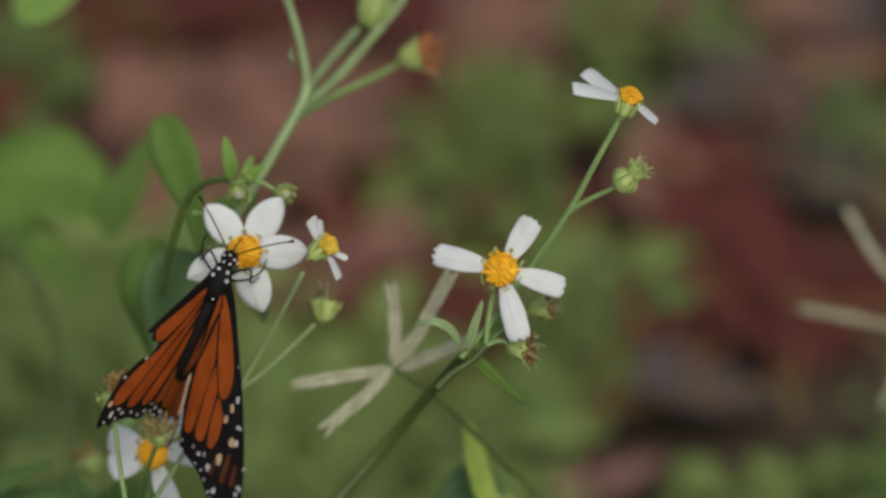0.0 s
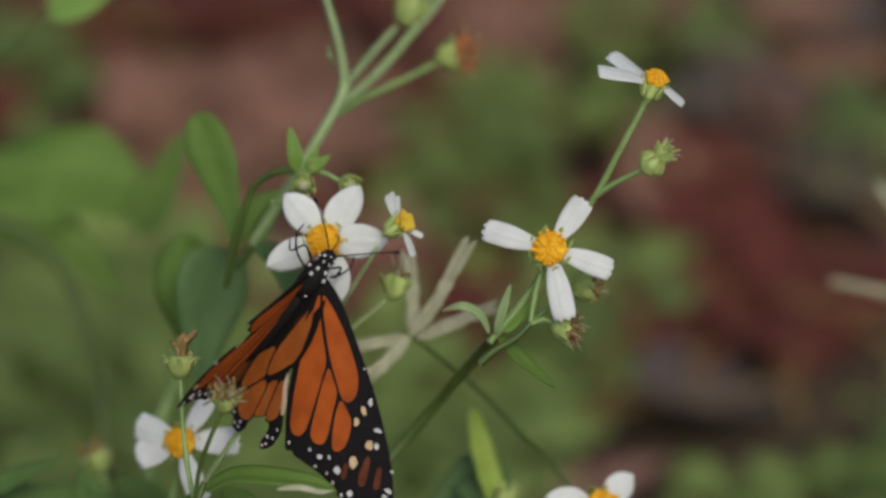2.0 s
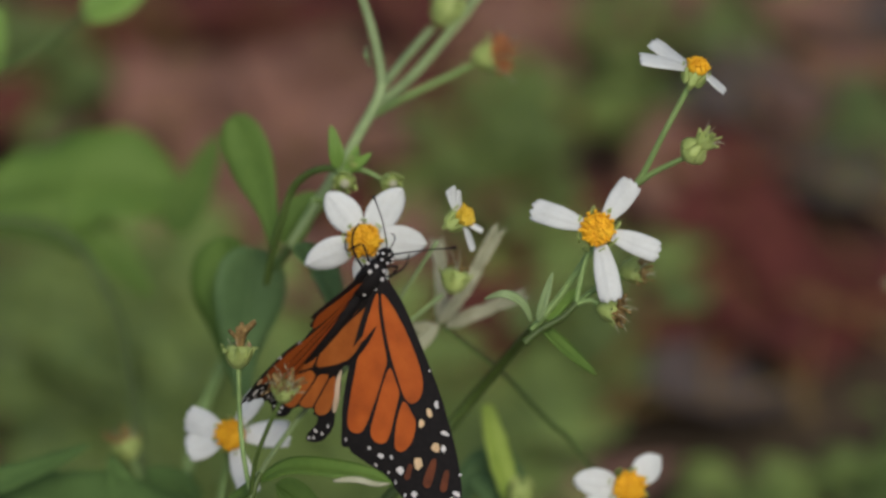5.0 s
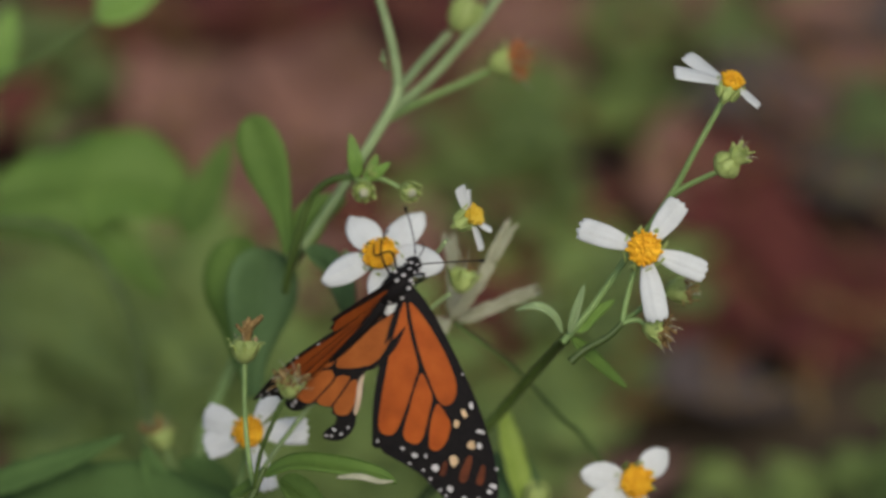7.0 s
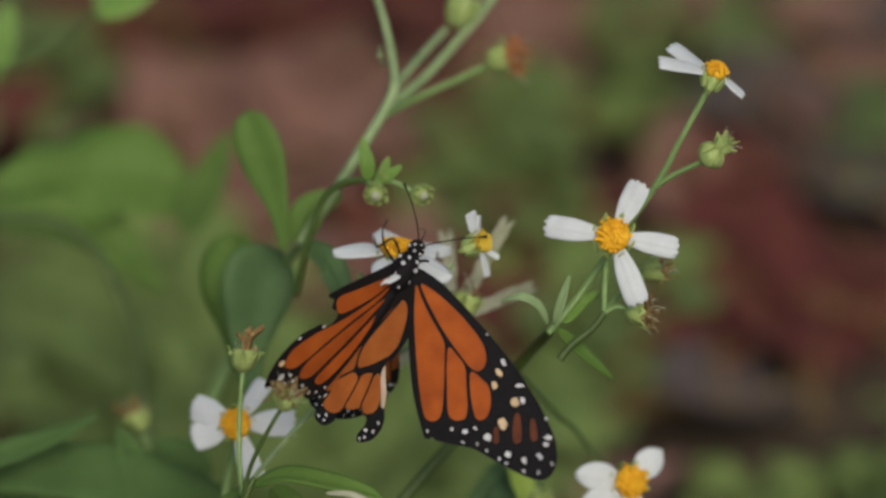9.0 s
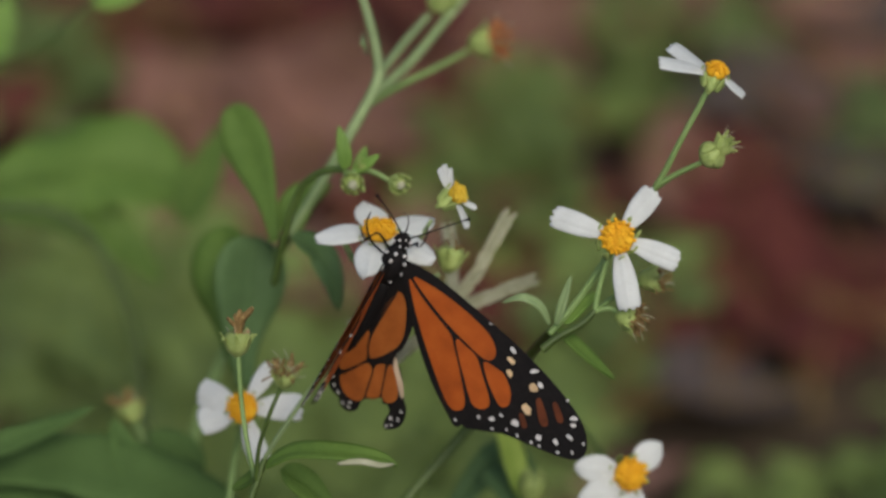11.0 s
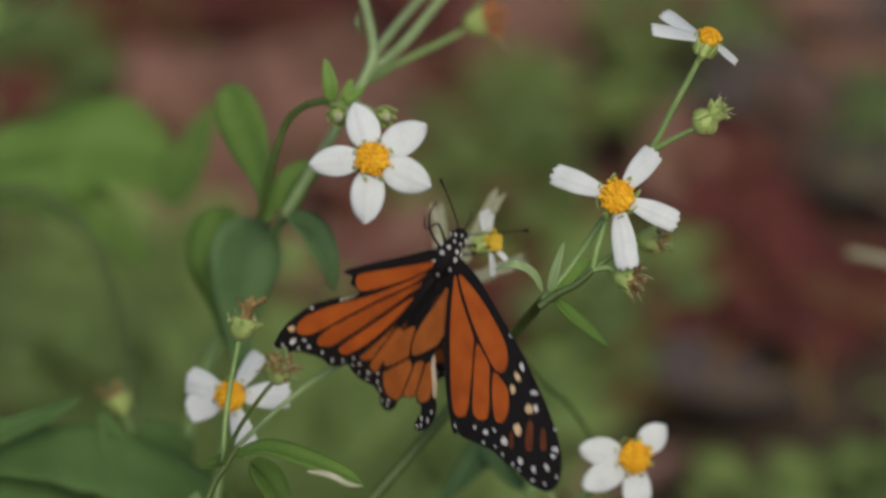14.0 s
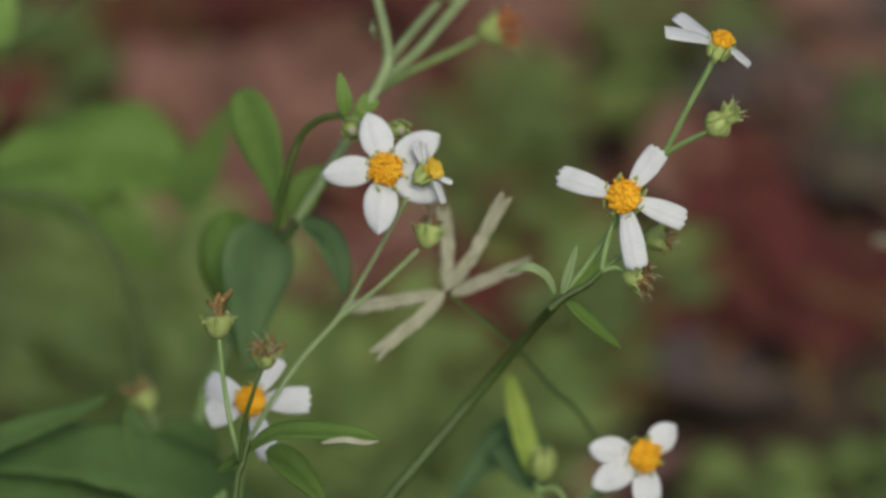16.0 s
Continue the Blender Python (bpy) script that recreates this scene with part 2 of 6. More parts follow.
# ---- flowers ----
def petal_mesh(sh, c, nrm, out, length, width, droop, seed, teeth=3, rounded=False):
    """One ray petal from c outwards, faintly grooved lengthwise, with a notched strap tip or a rounded one."""
    rng = random.Random(seed)
    nrm, out = Vector(nrm).normalized(), Vector(out).normalized()
    side = nrm.cross(out)
    m, cols = 13, 13
    skew, twist, wav = rng.uniform(-0.05, 0.05), rng.uniform(-0.22, 0.22), rng.uniform(0, 6)
    notch = [rng.uniform(0.02, 0.075) for _ in range(cols)]
    rows = []
    for i in range(m):
        s = i / (m - 1)
        if rounded:
            wd = width * 1.08 * max(0.16, math.sin(math.pi * (0.13 + 0.83 * s ** 0.92)) ** 0.72)
        else:
            wd = width * (0.46 + 0.52 * math.sin(math.pi / 2 * min(1.0, s / 0.6))) * (1 - 0.14 * max(0.0, (s - 0.8) / 0.2) ** 2)
        row = []
        for j in range(cols):
            q = 2 * j / (cols - 1) - 1
            tip = 0
            if s > 0.84:
                e = (s - 0.84) / 0.16
                if rounded:
                    tip = -0.05 * length * e * q * q
                else:
                    tip = -length * e * ((0.5 + 0.5 * math.cos(q * math.pi * teeth + 0.5)) * notch[j] + 0.05 * q ** 4)
            groove = -0.03 * width * (math.exp(-((q - 0.33) / 0.13) ** 2) + math.exp(-((q + 0.3) / 0.13) ** 2)) * min(1.0, s * 3)
            cup = -0.13 * width * q * q * (0.4 + 0.6 * s) + twist * width * 0.5 * q * s
            x = s * length + tip
            z = -droop * length * s * s + groove + cup + 0.025 * width * math.sin(5 * s + wav)
            row.append(Vector(c) + out * x + side * (q * wd / 2 + skew * length * s * s) + nrm * z)
        rows.append(row)
    return sheet(sh, rows, 0.00025)


def floret_disc(sh, c, nrm, radius, dome, seed, count=70, size=1.0):
    """The yellow middle: a dome packed with small tube florets."""
    rng = random.Random(seed)
    nrm = Vector(nrm).normalized()
    x = nrm.orthogonal().normalized()
    y = nrm.cross(x)
    lathe(sh, c, nrm, [(-0.001, radius * 0.7), (0, radius * 0.95)] + [(dome * math.sin(a), radius * 0.95 * math.cos(a)) for a in (0.3, 0.6, 0.9, 1.2, 1.45)], 16)
    for k in range(count):
        rr = min(1.0, math.sqrt((k + 0.5) / count) * rng.uniform(0.92, 1.06))
        a = k * 2.39996 + rng.uniform(-0.22, 0.22)
        p = Vector(c) + (x * math.cos(a) + y * math.sin(a)) * rr * radius * 0.95 + nrm * dome * math.sqrt(max(0, 1 - (rr * 0.93) ** 2))
        d = (nrm + (x * math.cos(a) + y * math.sin(a)) * (rr * 0.75) + Vector((rng.uniform(-.2, .2), rng.uniform(-.2, .2), rng.uniform(-.2, .2)))).normalized()
        h = radius * rng.uniform(0.12, 0.29) * size
        w = radius * 0.105 * size ** 0.5
        lathe(sh, p - d * h * 0.2, d, [(0, w * 0.7), (h * 0.55, w * 0.9), (h * 0.85, w * 1.15), (h, w * 0.6)], 6)


def flower(plant, c, nrm, petals, radius=0.0042, dome=0.0018, seed=0, label="", size=1.0, plen=0.0134, pwid=0.0070, calyx=0.8, stalk=None, rounded=False, seen=False, middle=None):
    """A flower head under a plant: disc > petals and calyx. petals: (angle seen from the front, length and width factors, droop)."""
    nrm = Vector(nrm).normalized()
    x = (RIGHT - nrm * RIGHT.dot(nrm)).normalized()
    y = nrm.cross(x)
    sh = Shape()
    floret_disc(sh, c, nrm, radius, dome, seed, size=size)
    head = sh.ob("flower_head", middle or DISC, plant, label or "white flower with a yellow middle", loc=c)
    for k, (ang, fl, fw, droop) in enumerate(petals):
        out = x * math.cos(radians(ang)) + y * math.sin(radians(ang))
        if seen:
            out = way(math.cos(radians(ang)), math.sin(radians(ang)), 0)
            out = (out - nrm * out.dot(nrm) * 0.75).normalized()
        s2 = Shape()
        petal_mesh(s2, Vector(c) + out * radius * 0.75 - nrm * 0.0006, nrm, out, plen * fl, pwid * fw, droop, seed * 10 + k, rounded=rounded)
        s2.ob("petal", PETAL, head, loc=c)
    if calyx:
        s3 = Shape()
        ax = -nrm if stalk is None else Vector(stalk).normalized()
        base = Vector(c) - nrm * 0.0008
        q = calyx
        lathe(s3, base, ax, [(0, radius * 0.9 * q), (0.0018 * q, radius * 0.92 * q), (0.0036 * q, radius * 0.74 * q), (0.0050 * q, radius * 0.36 * q), (0.0058 * q, radius * 0.2)], 12)
        cup = s3.ob("calyx", CALYX, head, "green bracts below the petals", loc=c)
        for k in range(8):
            s3 = Shape()
            a = k * math.pi / 4 + seed
            o = x * math.cos(a) + y * math.sin(a)
            blade(s3, [base + ax * 0.003 + o * radius * 0.75, base + ax * 0.001 + o * radius * 1.05, base - ax * 0.0012 + o * radius * 1.25], 0.0018, o + ax, cols=3, n=3, thick=0.0003)
            s3.ob("bract", CALYX, head, loc=c)
    return head


def bud(plant, c, axis, radius, length, seed=0, open_tips=0.0, label="closed green flower bud", mat=None):
    """A bud: rounded base, bracts closing over the top."""
    axis = Vector(axis).normalized()
    sh = Shape()
    lathe(sh, c, axis, [(-0.1 * length, radius * 0.35), (0.0, radius * 0.62), (0.18 * length, radius * 0.95), (0.4 * length, radius), (0.62 * length, radius * 0.85), (0.8 * length, radius * 0.6), (0.9 * length, radius * 0.4)], 12, 0.05, random.Random(seed))
    ob = sh.ob("bud", mat or CALYX, plant, label, loc=c)
    x = axis.orthogonal().normalized()
    y = axis.cross(x)
    for k in range(8):
        a = k * math.pi / 4 + seed
        o = x * math.cos(a) + y * math.sin(a)
        s2 = Shape()
        fl = open_tips * (0.4 + 0.6 * ((k * 37 + seed) % 10) / 10)
        blade(s2, [Vector(c) + axis * 0.25 * length + o * radius * 1.0, Vector(c) + axis * 0.65 * length + o * radius * (0.98 + 0.2 * fl), Vector(c) + axis * length * (1.02 + 0.1 * fl) + o * radius * (0.55 + 1.0 * fl)], radius * 0.75, o, cols=3, n=3, thick=0.0003)
        s2.ob("bract", CALYX if not mat else mat, ob, loc=c)
    return ob


def spent_head(plant, c, axis, radius, seed=0, dry=None, count=26, spread=0.8, label="withered flower head with brown dry florets", long=1.0):
    """A withered head: green cup, drooping bracts, a tuft of dry florets."""
    rng = random.Random(seed)
    axis = Vector(axis).normalized()
    x = axis.orthogonal().normalized()
    y = axis.cross(x)
    sh = Shape()
    lathe(sh, c, axis, [(-radius * 0.9, radius * 0.3), (-radius * 0.5, radius * 0.75), (0, radius), (radius * 0.5, radius * 1.02), (radius * 0.9, radius * 0.85)], 12, 0.06, rng)
    ob = sh.ob("seed_head", CALYX, plant, label, loc=c)
    s2, wisps = Shape(), Shape()
    for k in range(count):
        a = rng.uniform(0, 2 * math.pi)
        rr = math.sqrt(rng.random())
        o = x * math.cos(a) + y * math.sin(a)
        lean = Vector((rng.uniform(-1, 1), rng.uniform(-1, 1), rng.uniform(-1, 1)))
        p = Vector(c) + axis * radius * rng.uniform(0.3, 0.9) + o * rr * radius * 0.8
        L = radius * rng.uniform(0.5, 1.35) * long
        d = (axis + o * rr * spread * rng.uniform(0.2, 1.3) + lean * 0.35).normalized()
        if k % 4:
            tube(s2, [p, p + d * L * 0.5 + lean * L * 0.12, p + d * L * 0.85 + lean * L * 0.45], radius * rng.uniform(0.06, 0.15), radius * rng.uniform(0.03, 0.16), 5, 3)
        else:
            tube(wisps, [p, p + d * L * 0.7, p + d * L * 1.25 + lean * L * 0.35], radius * 0.055, radius * 0.03, 4, 3)
    tagged(s2.ob("dry_tuft", dry or DRY, ob, "brown dry florets", loc=c), kind="stuff")
    tagged(wisps.ob("bristles", STRAW, ob, "pale dry bristles", loc=c), kind="stuff")
    for k in range(7):
        s3 = Shape()
        a = k * 0.9 + seed
        o = x * math.cos(a) + y * math.sin(a)
        tip = rng.uniform(-0.2, 0.6)
        blade(s3, [Vector(c) + o * radius * 0.9, Vector(c) + axis * radius * 0.6 + o * radius * 1.15, Vector(c) + axis * radius * (0.6 + tip) + o * radius * rng.uniform(1.2, 1.6)], radius * 0.4, o + axis, cols=3, n=3, thick=0.0003)
        s3.ob("bract", CALYX, ob, loc=c)
    return ob


def plant_root(name, base, label, category="plant", group=""):
    ob = new(name)
    ob.location = base
    ob.empty_display_size = 0.01
    return tagged(ob, label, category, group)


def stem(plant, pts, r0, r1, mat=None, label="", ridge=0.05, knots=()):
    sh = Shape()
    tube(sh, pts, r0, r1, 10, 8, ridge)
    for p, r in knots:
        lathe(sh, Vector(p) - way(0, 1, 0) * r * 0.8, way(0, 1, 0), [(0, r * 0.5), (r * 0.5, r * 0.95), (r, r), (r * 1.4, r * 0.6)], 9)
    return sh.ob("stem", mat or STEM, plant, label, loc=pts[0])


def leaf(plant, pts, width, face, mat=None, seed=0, label="", midrib=True, **kw):
    sh = Shape()
    blade(sh, pts, width, face, seed=seed, **kw)
    ob = sh.ob("leaf", mat or LEAF, plant, label, loc=pts[0])
    if midrib and width > 0.006:
        s2 = Shape()
        f = Vector(face).normalized()
        off = [Vector(p) + f * 0.0003 for p in pts]
        tube(s2, off, 0.0004, 0.00012, 5, 7)
        s2.ob("midrib", mat or LEAF, ob, loc=pts[0])
    return ob


# ---- ground ----
def build_ground():
    sh = Shape()
    k = 44
    xs = [0.0]
    for i in range(1, k):
        xs.append(0.06 * i if i < 20 else xs[-1] * 1.42)
    xs = [-x for x in reversed(xs[1:])] + xs
    ys = [y + 0.26 for y in xs]
    n = len(xs)
    verts = []
    for y in ys:
        for x in xs:
            near = 1.0 if math.hypot(x, y - 0.26) < 3 else 0.0
            verts.append((x, y, near * 0.012 * (noise.noise(Vector((x * 9, y * 9, 2))) - 0.6)))
    faces = [(i * n + j, i * n + j + 1, (i + 1) * n + j + 1, (i + 1) * n + j) for i in range(n - 1) for j in range(n - 1)]
    sh.add(verts, faces)
    tagged(sh.ob("ground", SOIL), "dark bare soil under dead leaves and weeds", "ground", kind="structure")


build_ground()


def dead_leaf_shape(sh, c, length, width, heading, curl, tilt, rng):
    """One curled dead leaf lying at c."""
    m = Matrix.Translation(c) @ Euler((tilt, rng.uniform(-0.35, 0.35), heading)).to_matrix().to_4x4()
    rows = []
    for i in range(6):
        s = i / 5
        wd = width * max(0.05, math.sin(math.pi * (0.04 + 0.93 * s ** 0.85)))
        rows.append([m @ Vector(((s - 0.5) * length, q * wd / 2, curl * (abs(q) ** 1.5 * wd * 0.5 + (s - 0.5) ** 2 * length * 0.6) + rng.uniform(0, 0.002))) for q in (-1, -0.5, 0, 0.5, 1)])
    sheet(sh, rows, 0.0005)


BARE = [((0.094, 0.347), 0.018), ((0.088, 0.322), 0.012), ((0.119, 0.206), 0.025), ((0.082, 0.216), 0.022), ((0.072, 0.216), 0.02), ((0.134, 0.344), 0.026), ((0.137, 0.305), 0.03), ((0.112, 0.256), 0.03), ((0.097, 0.243), 0.026), ((0.119, 0.241), 0.03), ((0.115, 0.221), 0.03), ((0.053, 0.372), 0.024), ((0.053, 0.383), 0.013), ((0.051, 0.358), 0.014), ((0.055, 0.339), 0.012), ((-0.027, 0.417), 0.02), ((0.058, 0.236), 0.022), ((0.065, 0.23), 0.018), ((0.129, 0.243), 0.026), ((0.053, 0.243), 0.014), ((0.126, 0.209), 0.022), ((0.112, 0.214), 0.016), ((-0.093, 0.392), 0.018), ((-0.082, 0.281), 0.012), ((0.114, 0.336), 0.014), ((0.137, 0.364), 0.016), ((0.121, 0.322), 0.016), ((0.141, 0.311), 0.02), ((0.108, 0.319), 0.014), ((0.128, 0.256), 0.022), ((0.099, 0.219), 0.018), ((0.087, 0.322), 0.012), ((0.074, 0.308), 0.012), ((0.027, 0.295), 0.012), ((-0.136, 0.322), 0.012), ((-0.145, 0.336), 0.012), ((0.147, 0.389), 0.014), ((0.09, 0.256), 0.012), ((-0.076, 0.397), 0.013), ((0.108, 0.231), 0.016)]


def litter():
    rng = random.Random(4)
    sh = Shape()
    for k in range(4600):
        x, y = rng.gauss(0, 0.36) * (1 if k < 2900 else 2.6), 0.315 + rng.gauss(0, 0.38) * (1 if k < 2900 else 2.6)
        if any(math.hypot(x - g[0], (y - g[1]) * 0.7) < r * 0.8 + 0.011 for g, r in BARE):
            continue
        dead_leaf_shape(sh, Vector((x, y, 0.004 + rng.random() * 0.012)), rng.uniform(0.02, 0.065), rng.uniform(0.012, 0.03), rng.uniform(0, 6.28), rng.uniform(-0.2, 0.8), rng.uniform(-0.45, 0.45), rng)
    tagged(sh.ob("leaf_litter", LITTER), "brown and reddish dead leaves strewn over the soil", "leaf litter", kind="stuff")


litter()


def dead_leaf(place, length, width, heading, mat, label, seed, z=0.02):
    rng = random.Random(seed)
    sh = Shape()
    dead_leaf_shape(sh, Vector((place[0], place[1], z)), length, width, radians(heading), rng.uniform(0.2, 0.5), rng.uniform(-0.15, 0.15), rng)
    ob = tagged(sh.ob("dead_leaf", mat, loc=(place[0], place[1], 0)), label, "dead leaf", "dead leaves on the ground")
    d = Vector((math.cos(radians(heading)), math.sin(radians(heading)), 0)) * length
    foot = Vector((place[0], place[1], z + 0.002))
    s2 = Shape()
    tube(s2, [foot - d * 0.78, foot - d * 0.5 + Vector((0, 0, 0.003)), foot, foot + d * 0.4 + Vector((0, 0, 0.004))], 0.0011, 0.0005, 5, 3)
    s2.ob("leaf_stalk", DRY, ob, loc=(place[0], place[1], 0))


RED = "curled dark red dead leaf lying on the litter"
PINK = "pale reddish brown dead leaf lying on the litter"
GREY = "greyish dry dead leaf lying on the litter"
for place, ln, wd, hd, mt, lb in (
        ((0.094, 0.314), 0.064, 0.033, 40, LITTER_RED, RED), ((0.109, 0.303), 0.057, 0.032, 100, LITTER_RED, RED), ((0.087, 0.295), 0.065, 0.039, 20, LITTER_RED, RED), ((0.102, 0.283), 0.061, 0.037, 10, LITTER_RED, RED),
        ((0.118, 0.277), 0.071, 0.034, 140, LITTER_RED, RED), ((0.083, 0.277), 0.077, 0.04, 50, LITTER_RED, RED), ((0.007, 0.273), 0.058, 0.027, 160, LITTER_RED, RED), ((-0.003, 0.266), 0.075, 0.046, 20, LITTER_RED, RED),
        ((0.015, 0.262), 0.072, 0.037, 30, LITTER_RED, RED), ((0.019, 0.276), 0.076, 0.037, 70, LITTER_RED, RED), ((-0.127, 0.308), 0.071, 0.037, 20, LITTER_RED, RED), ((-0.114, 0.299), 0.072, 0.044, 120, LITTER_RED, RED),
        ((0.009, 0.371), 0.059, 0.035, 60, LITTER_RED, RED), ((0.023, 0.386), 0.07, 0.032, 130, LITTER_RED, RED), ((-0.002, 0.382), 0.053, 0.027, 150, LITTER_RED, RED), ((-0.105, 0.417), 0.056, 0.027, 30, LITTER_RED, RED),
        ((-0.071, 0.417), 0.077, 0.035, 60, LITTER_RED, RED), ((-0.079, 0.412), 0.075, 0.036, 0, LITTER_RED, RED), ((-0.051, 0.408), 0.075, 0.035, 0, LITTER_RED, RED), ((-0.12, 0.408), 0.065, 0.036, 170, LITTER_RED, RED),
        ((-0.01, 0.414), 0.076, 0.04, 120, LITTER_RED, RED), ((-0.148, 0.364), 0.057, 0.033, 40, LITTER_RED, RED), ((0.042, 0.316), 0.056, 0.031, 10, LITTER_RED, RED), ((-0.089, 0.376), 0.053, 0.029, 40, LITTER_PINK, PINK),
        ((-0.073, 0.362), 0.071, 0.041, 10, LITTER_PINK, PINK), ((-0.043, 0.376), 0.055, 0.031, 70, LITTER_PINK, PINK), ((-0.03, 0.361), 0.056, 0.03, 110, LITTER_PINK, PINK), ((-0.058, 0.375), 0.074, 0.04, 20, LITTER_PINK, PINK),
        ((-0.094, 0.36), 0.075, 0.035, 110, LITTER_PINK, PINK), ((-0.085, 0.321), 0.064, 0.033, 0, LITTER_PINK, PINK), ((-0.078, 0.302), 0.062, 0.034, 0, LITTER_PINK, PINK), ((-0.018, 0.378), 0.063, 0.031, 140, LITTER_PINK, PINK),
        ((0.078, 0.336), 0.059, 0.035, 90, LITTER_PINK, PINK), ((0.104, 0.362), 0.068, 0.032, 10, LITTER_GREY, GREY), ((0.031, 0.422), 0.053, 0.031, 130, LITTER_RED, RED), ((0.034, 0.411), 0.065, 0.037, 70, LITTER_PINK, PINK),
        ((-0.036, 0.397), 0.067, 0.031, 70, LITTER_PINK, PINK), ((0.13, 0.411), 0.054, 0.031, 160, LITTER_PINK, PINK), ((0.146, 0.411), 0.062, 0.037, 110, LITTER_GREY, GREY), ((0.015, 0.403), 0.056, 0.028, 80, LITTER_PINK, PINK),
        ((0.082, 0.419), 0.053, 0.032, 50, LITTER_PINK, PINK), ((0.085, 0.246), 0.059, 0.028, 30, LITTER_GREY, GREY), ((0.09, 0.23), 0.068, 0.031, 10, LITTER_GREY, GREY), ((0.087, 0.268), 0.064, 0.037, 90, LITTER_RED, RED),
        ((0.103, 0.263), 0.068, 0.042, 110, LITTER_RED, RED), ((0.121, 0.261), 0.059, 0.031, 80, LITTER_RED, RED), ((0.132, 0.271), 0.056, 0.026, 170, LITTER_RED, RED), ((0.138, 0.29), 0.06, 0.028, 130, LITTER_RED, RED),
        ((0.117, 0.36), 0.064, 0.026, 140, LITTER_GREY, GREY), ((0.126, 0.369), 0.067, 0.039, 80, LITTER_PINK, PINK), ((0.111, 0.347), 0.072, 0.029, 140, LITTER_GREY, GREY), ((0.136, 0.353), 0.061, 0.024, 140, LITTER_GREY, GREY),
        ((0.124, 0.333), 0.066, 0.026, 140, LITTER_GREY, GREY), ((0.097, 0.336), 0.056, 0.033, 0, LITTER_RED, RED), ((0.142, 0.386), 0.057, 0.03, 170, LITTER_PINK, PINK), ((0.129, 0.344), 0.066, 0.026, 140, LITTER_GREY, GREY),
        ((0.106, 0.382), 0.065, 0.026, 140, LITTER_GREY, GREY), ((0.139, 0.332), 0.054, 0.022, 140, LITTER_GREY, GREY), ((0.134, 0.378), 0.066, 0.026, 140, LITTER_PINK, PINK), ((0.033, 0.308), 0.069, 0.04, 170, LITTER_RED, RED),
        ((-0.005, 0.355), 0.077, 0.035, 70, LITTER_PINK, PINK), ((-0.017, 0.305), 0.071, 0.033, 150, LITTER_RED, RED), ((-0.03, 0.276), 0.064, 0.034, 10, LITTER_RED, RED), ((-0.012, 0.29), 0.07, 0.032, 70, LITTER_PINK, PINK),
        ((-0.041, 0.285), 0.075, 0.037, 150, LITTER_PINK, PINK),
        ((-0.06, 0.347), 0.068, 0.036, 40, LITTER_PINK, PINK), ((-0.042, 0.336), 0.068, 0.036, 110, LITTER_PINK, PINK), ((-0.035, 0.353), 0.068, 0.036, 0, LITTER_PINK, PINK), ((-0.073, 0.341), 0.068, 0.036, 150, LITTER_PINK, PINK), ((-0.053, 0.33), 0.068, 0.036, 70, LITTER_PINK, PINK), ((-0.018, 0.347), 0.068, 0.036, 20, LITTER_PINK, PINK), ((-0.065, 0.372), 0.068, 0.036, 90, LITTER_PINK, PINK), ((-0.047, 0.361), 0.068, 0.036, 140, LITTER_PINK, PINK)):
    dead_leaf(place, ln * 0.8, wd * 0.8, hd, mt, lb, int(ln * 1000 + hd))


def weed(place, radius, height, count, seed, mat=None):
    """A low weed: a tuft of small leaves on thin stalks."""
    rng = random.Random(seed)
    c = Vector((place[0], place[1], 0))
    root = plant_root("weed", c, "low green weed with small leaves on the ground", "weed", "low weeds")
    sh, st = Shape(), Shape()
    for k in range(count):
        a, rr = rng.uniform(0, 6.28), radius * math.sqrt(rng.random())
        h = height * rng.uniform(0.3, 1.0)
        top = c + Vector((math.cos(a) * rr, math.sin(a) * rr, h))
        tube(st, [c + Vector((math.cos(a) * rr * 0.3, math.sin(a) * rr * 0.3, 0)), top.lerp(c, 0.45) + Vector((0, 0, h * 0.2)), top], 0.0012, 0.0006, 4, 2)
        ln = rng.uniform(0.013, 0.03) * min(1.0, max(0.55, radius / 0.0155))
        d = Vector((math.cos(a) + rng.uniform(-.6, .6), math.sin(a) + rng.uniform(-.6, .6), rng.uniform(-0.2, 0.4))).normalized()
        blade(sh, [top, top + d * ln * 0.5 + Vector((0, 0, 0.003)), top + d * ln], ln * rng.uniform(0.5, 0.8), (0, 0, 1), cols=3, n=3, seed=k)
    tagged(st.ob("stalk_tuft", STEM, root, loc=c), kind="stuff")
    tagged(sh.ob("foliage", mat or WEED, root, loc=c), kind="stuff")


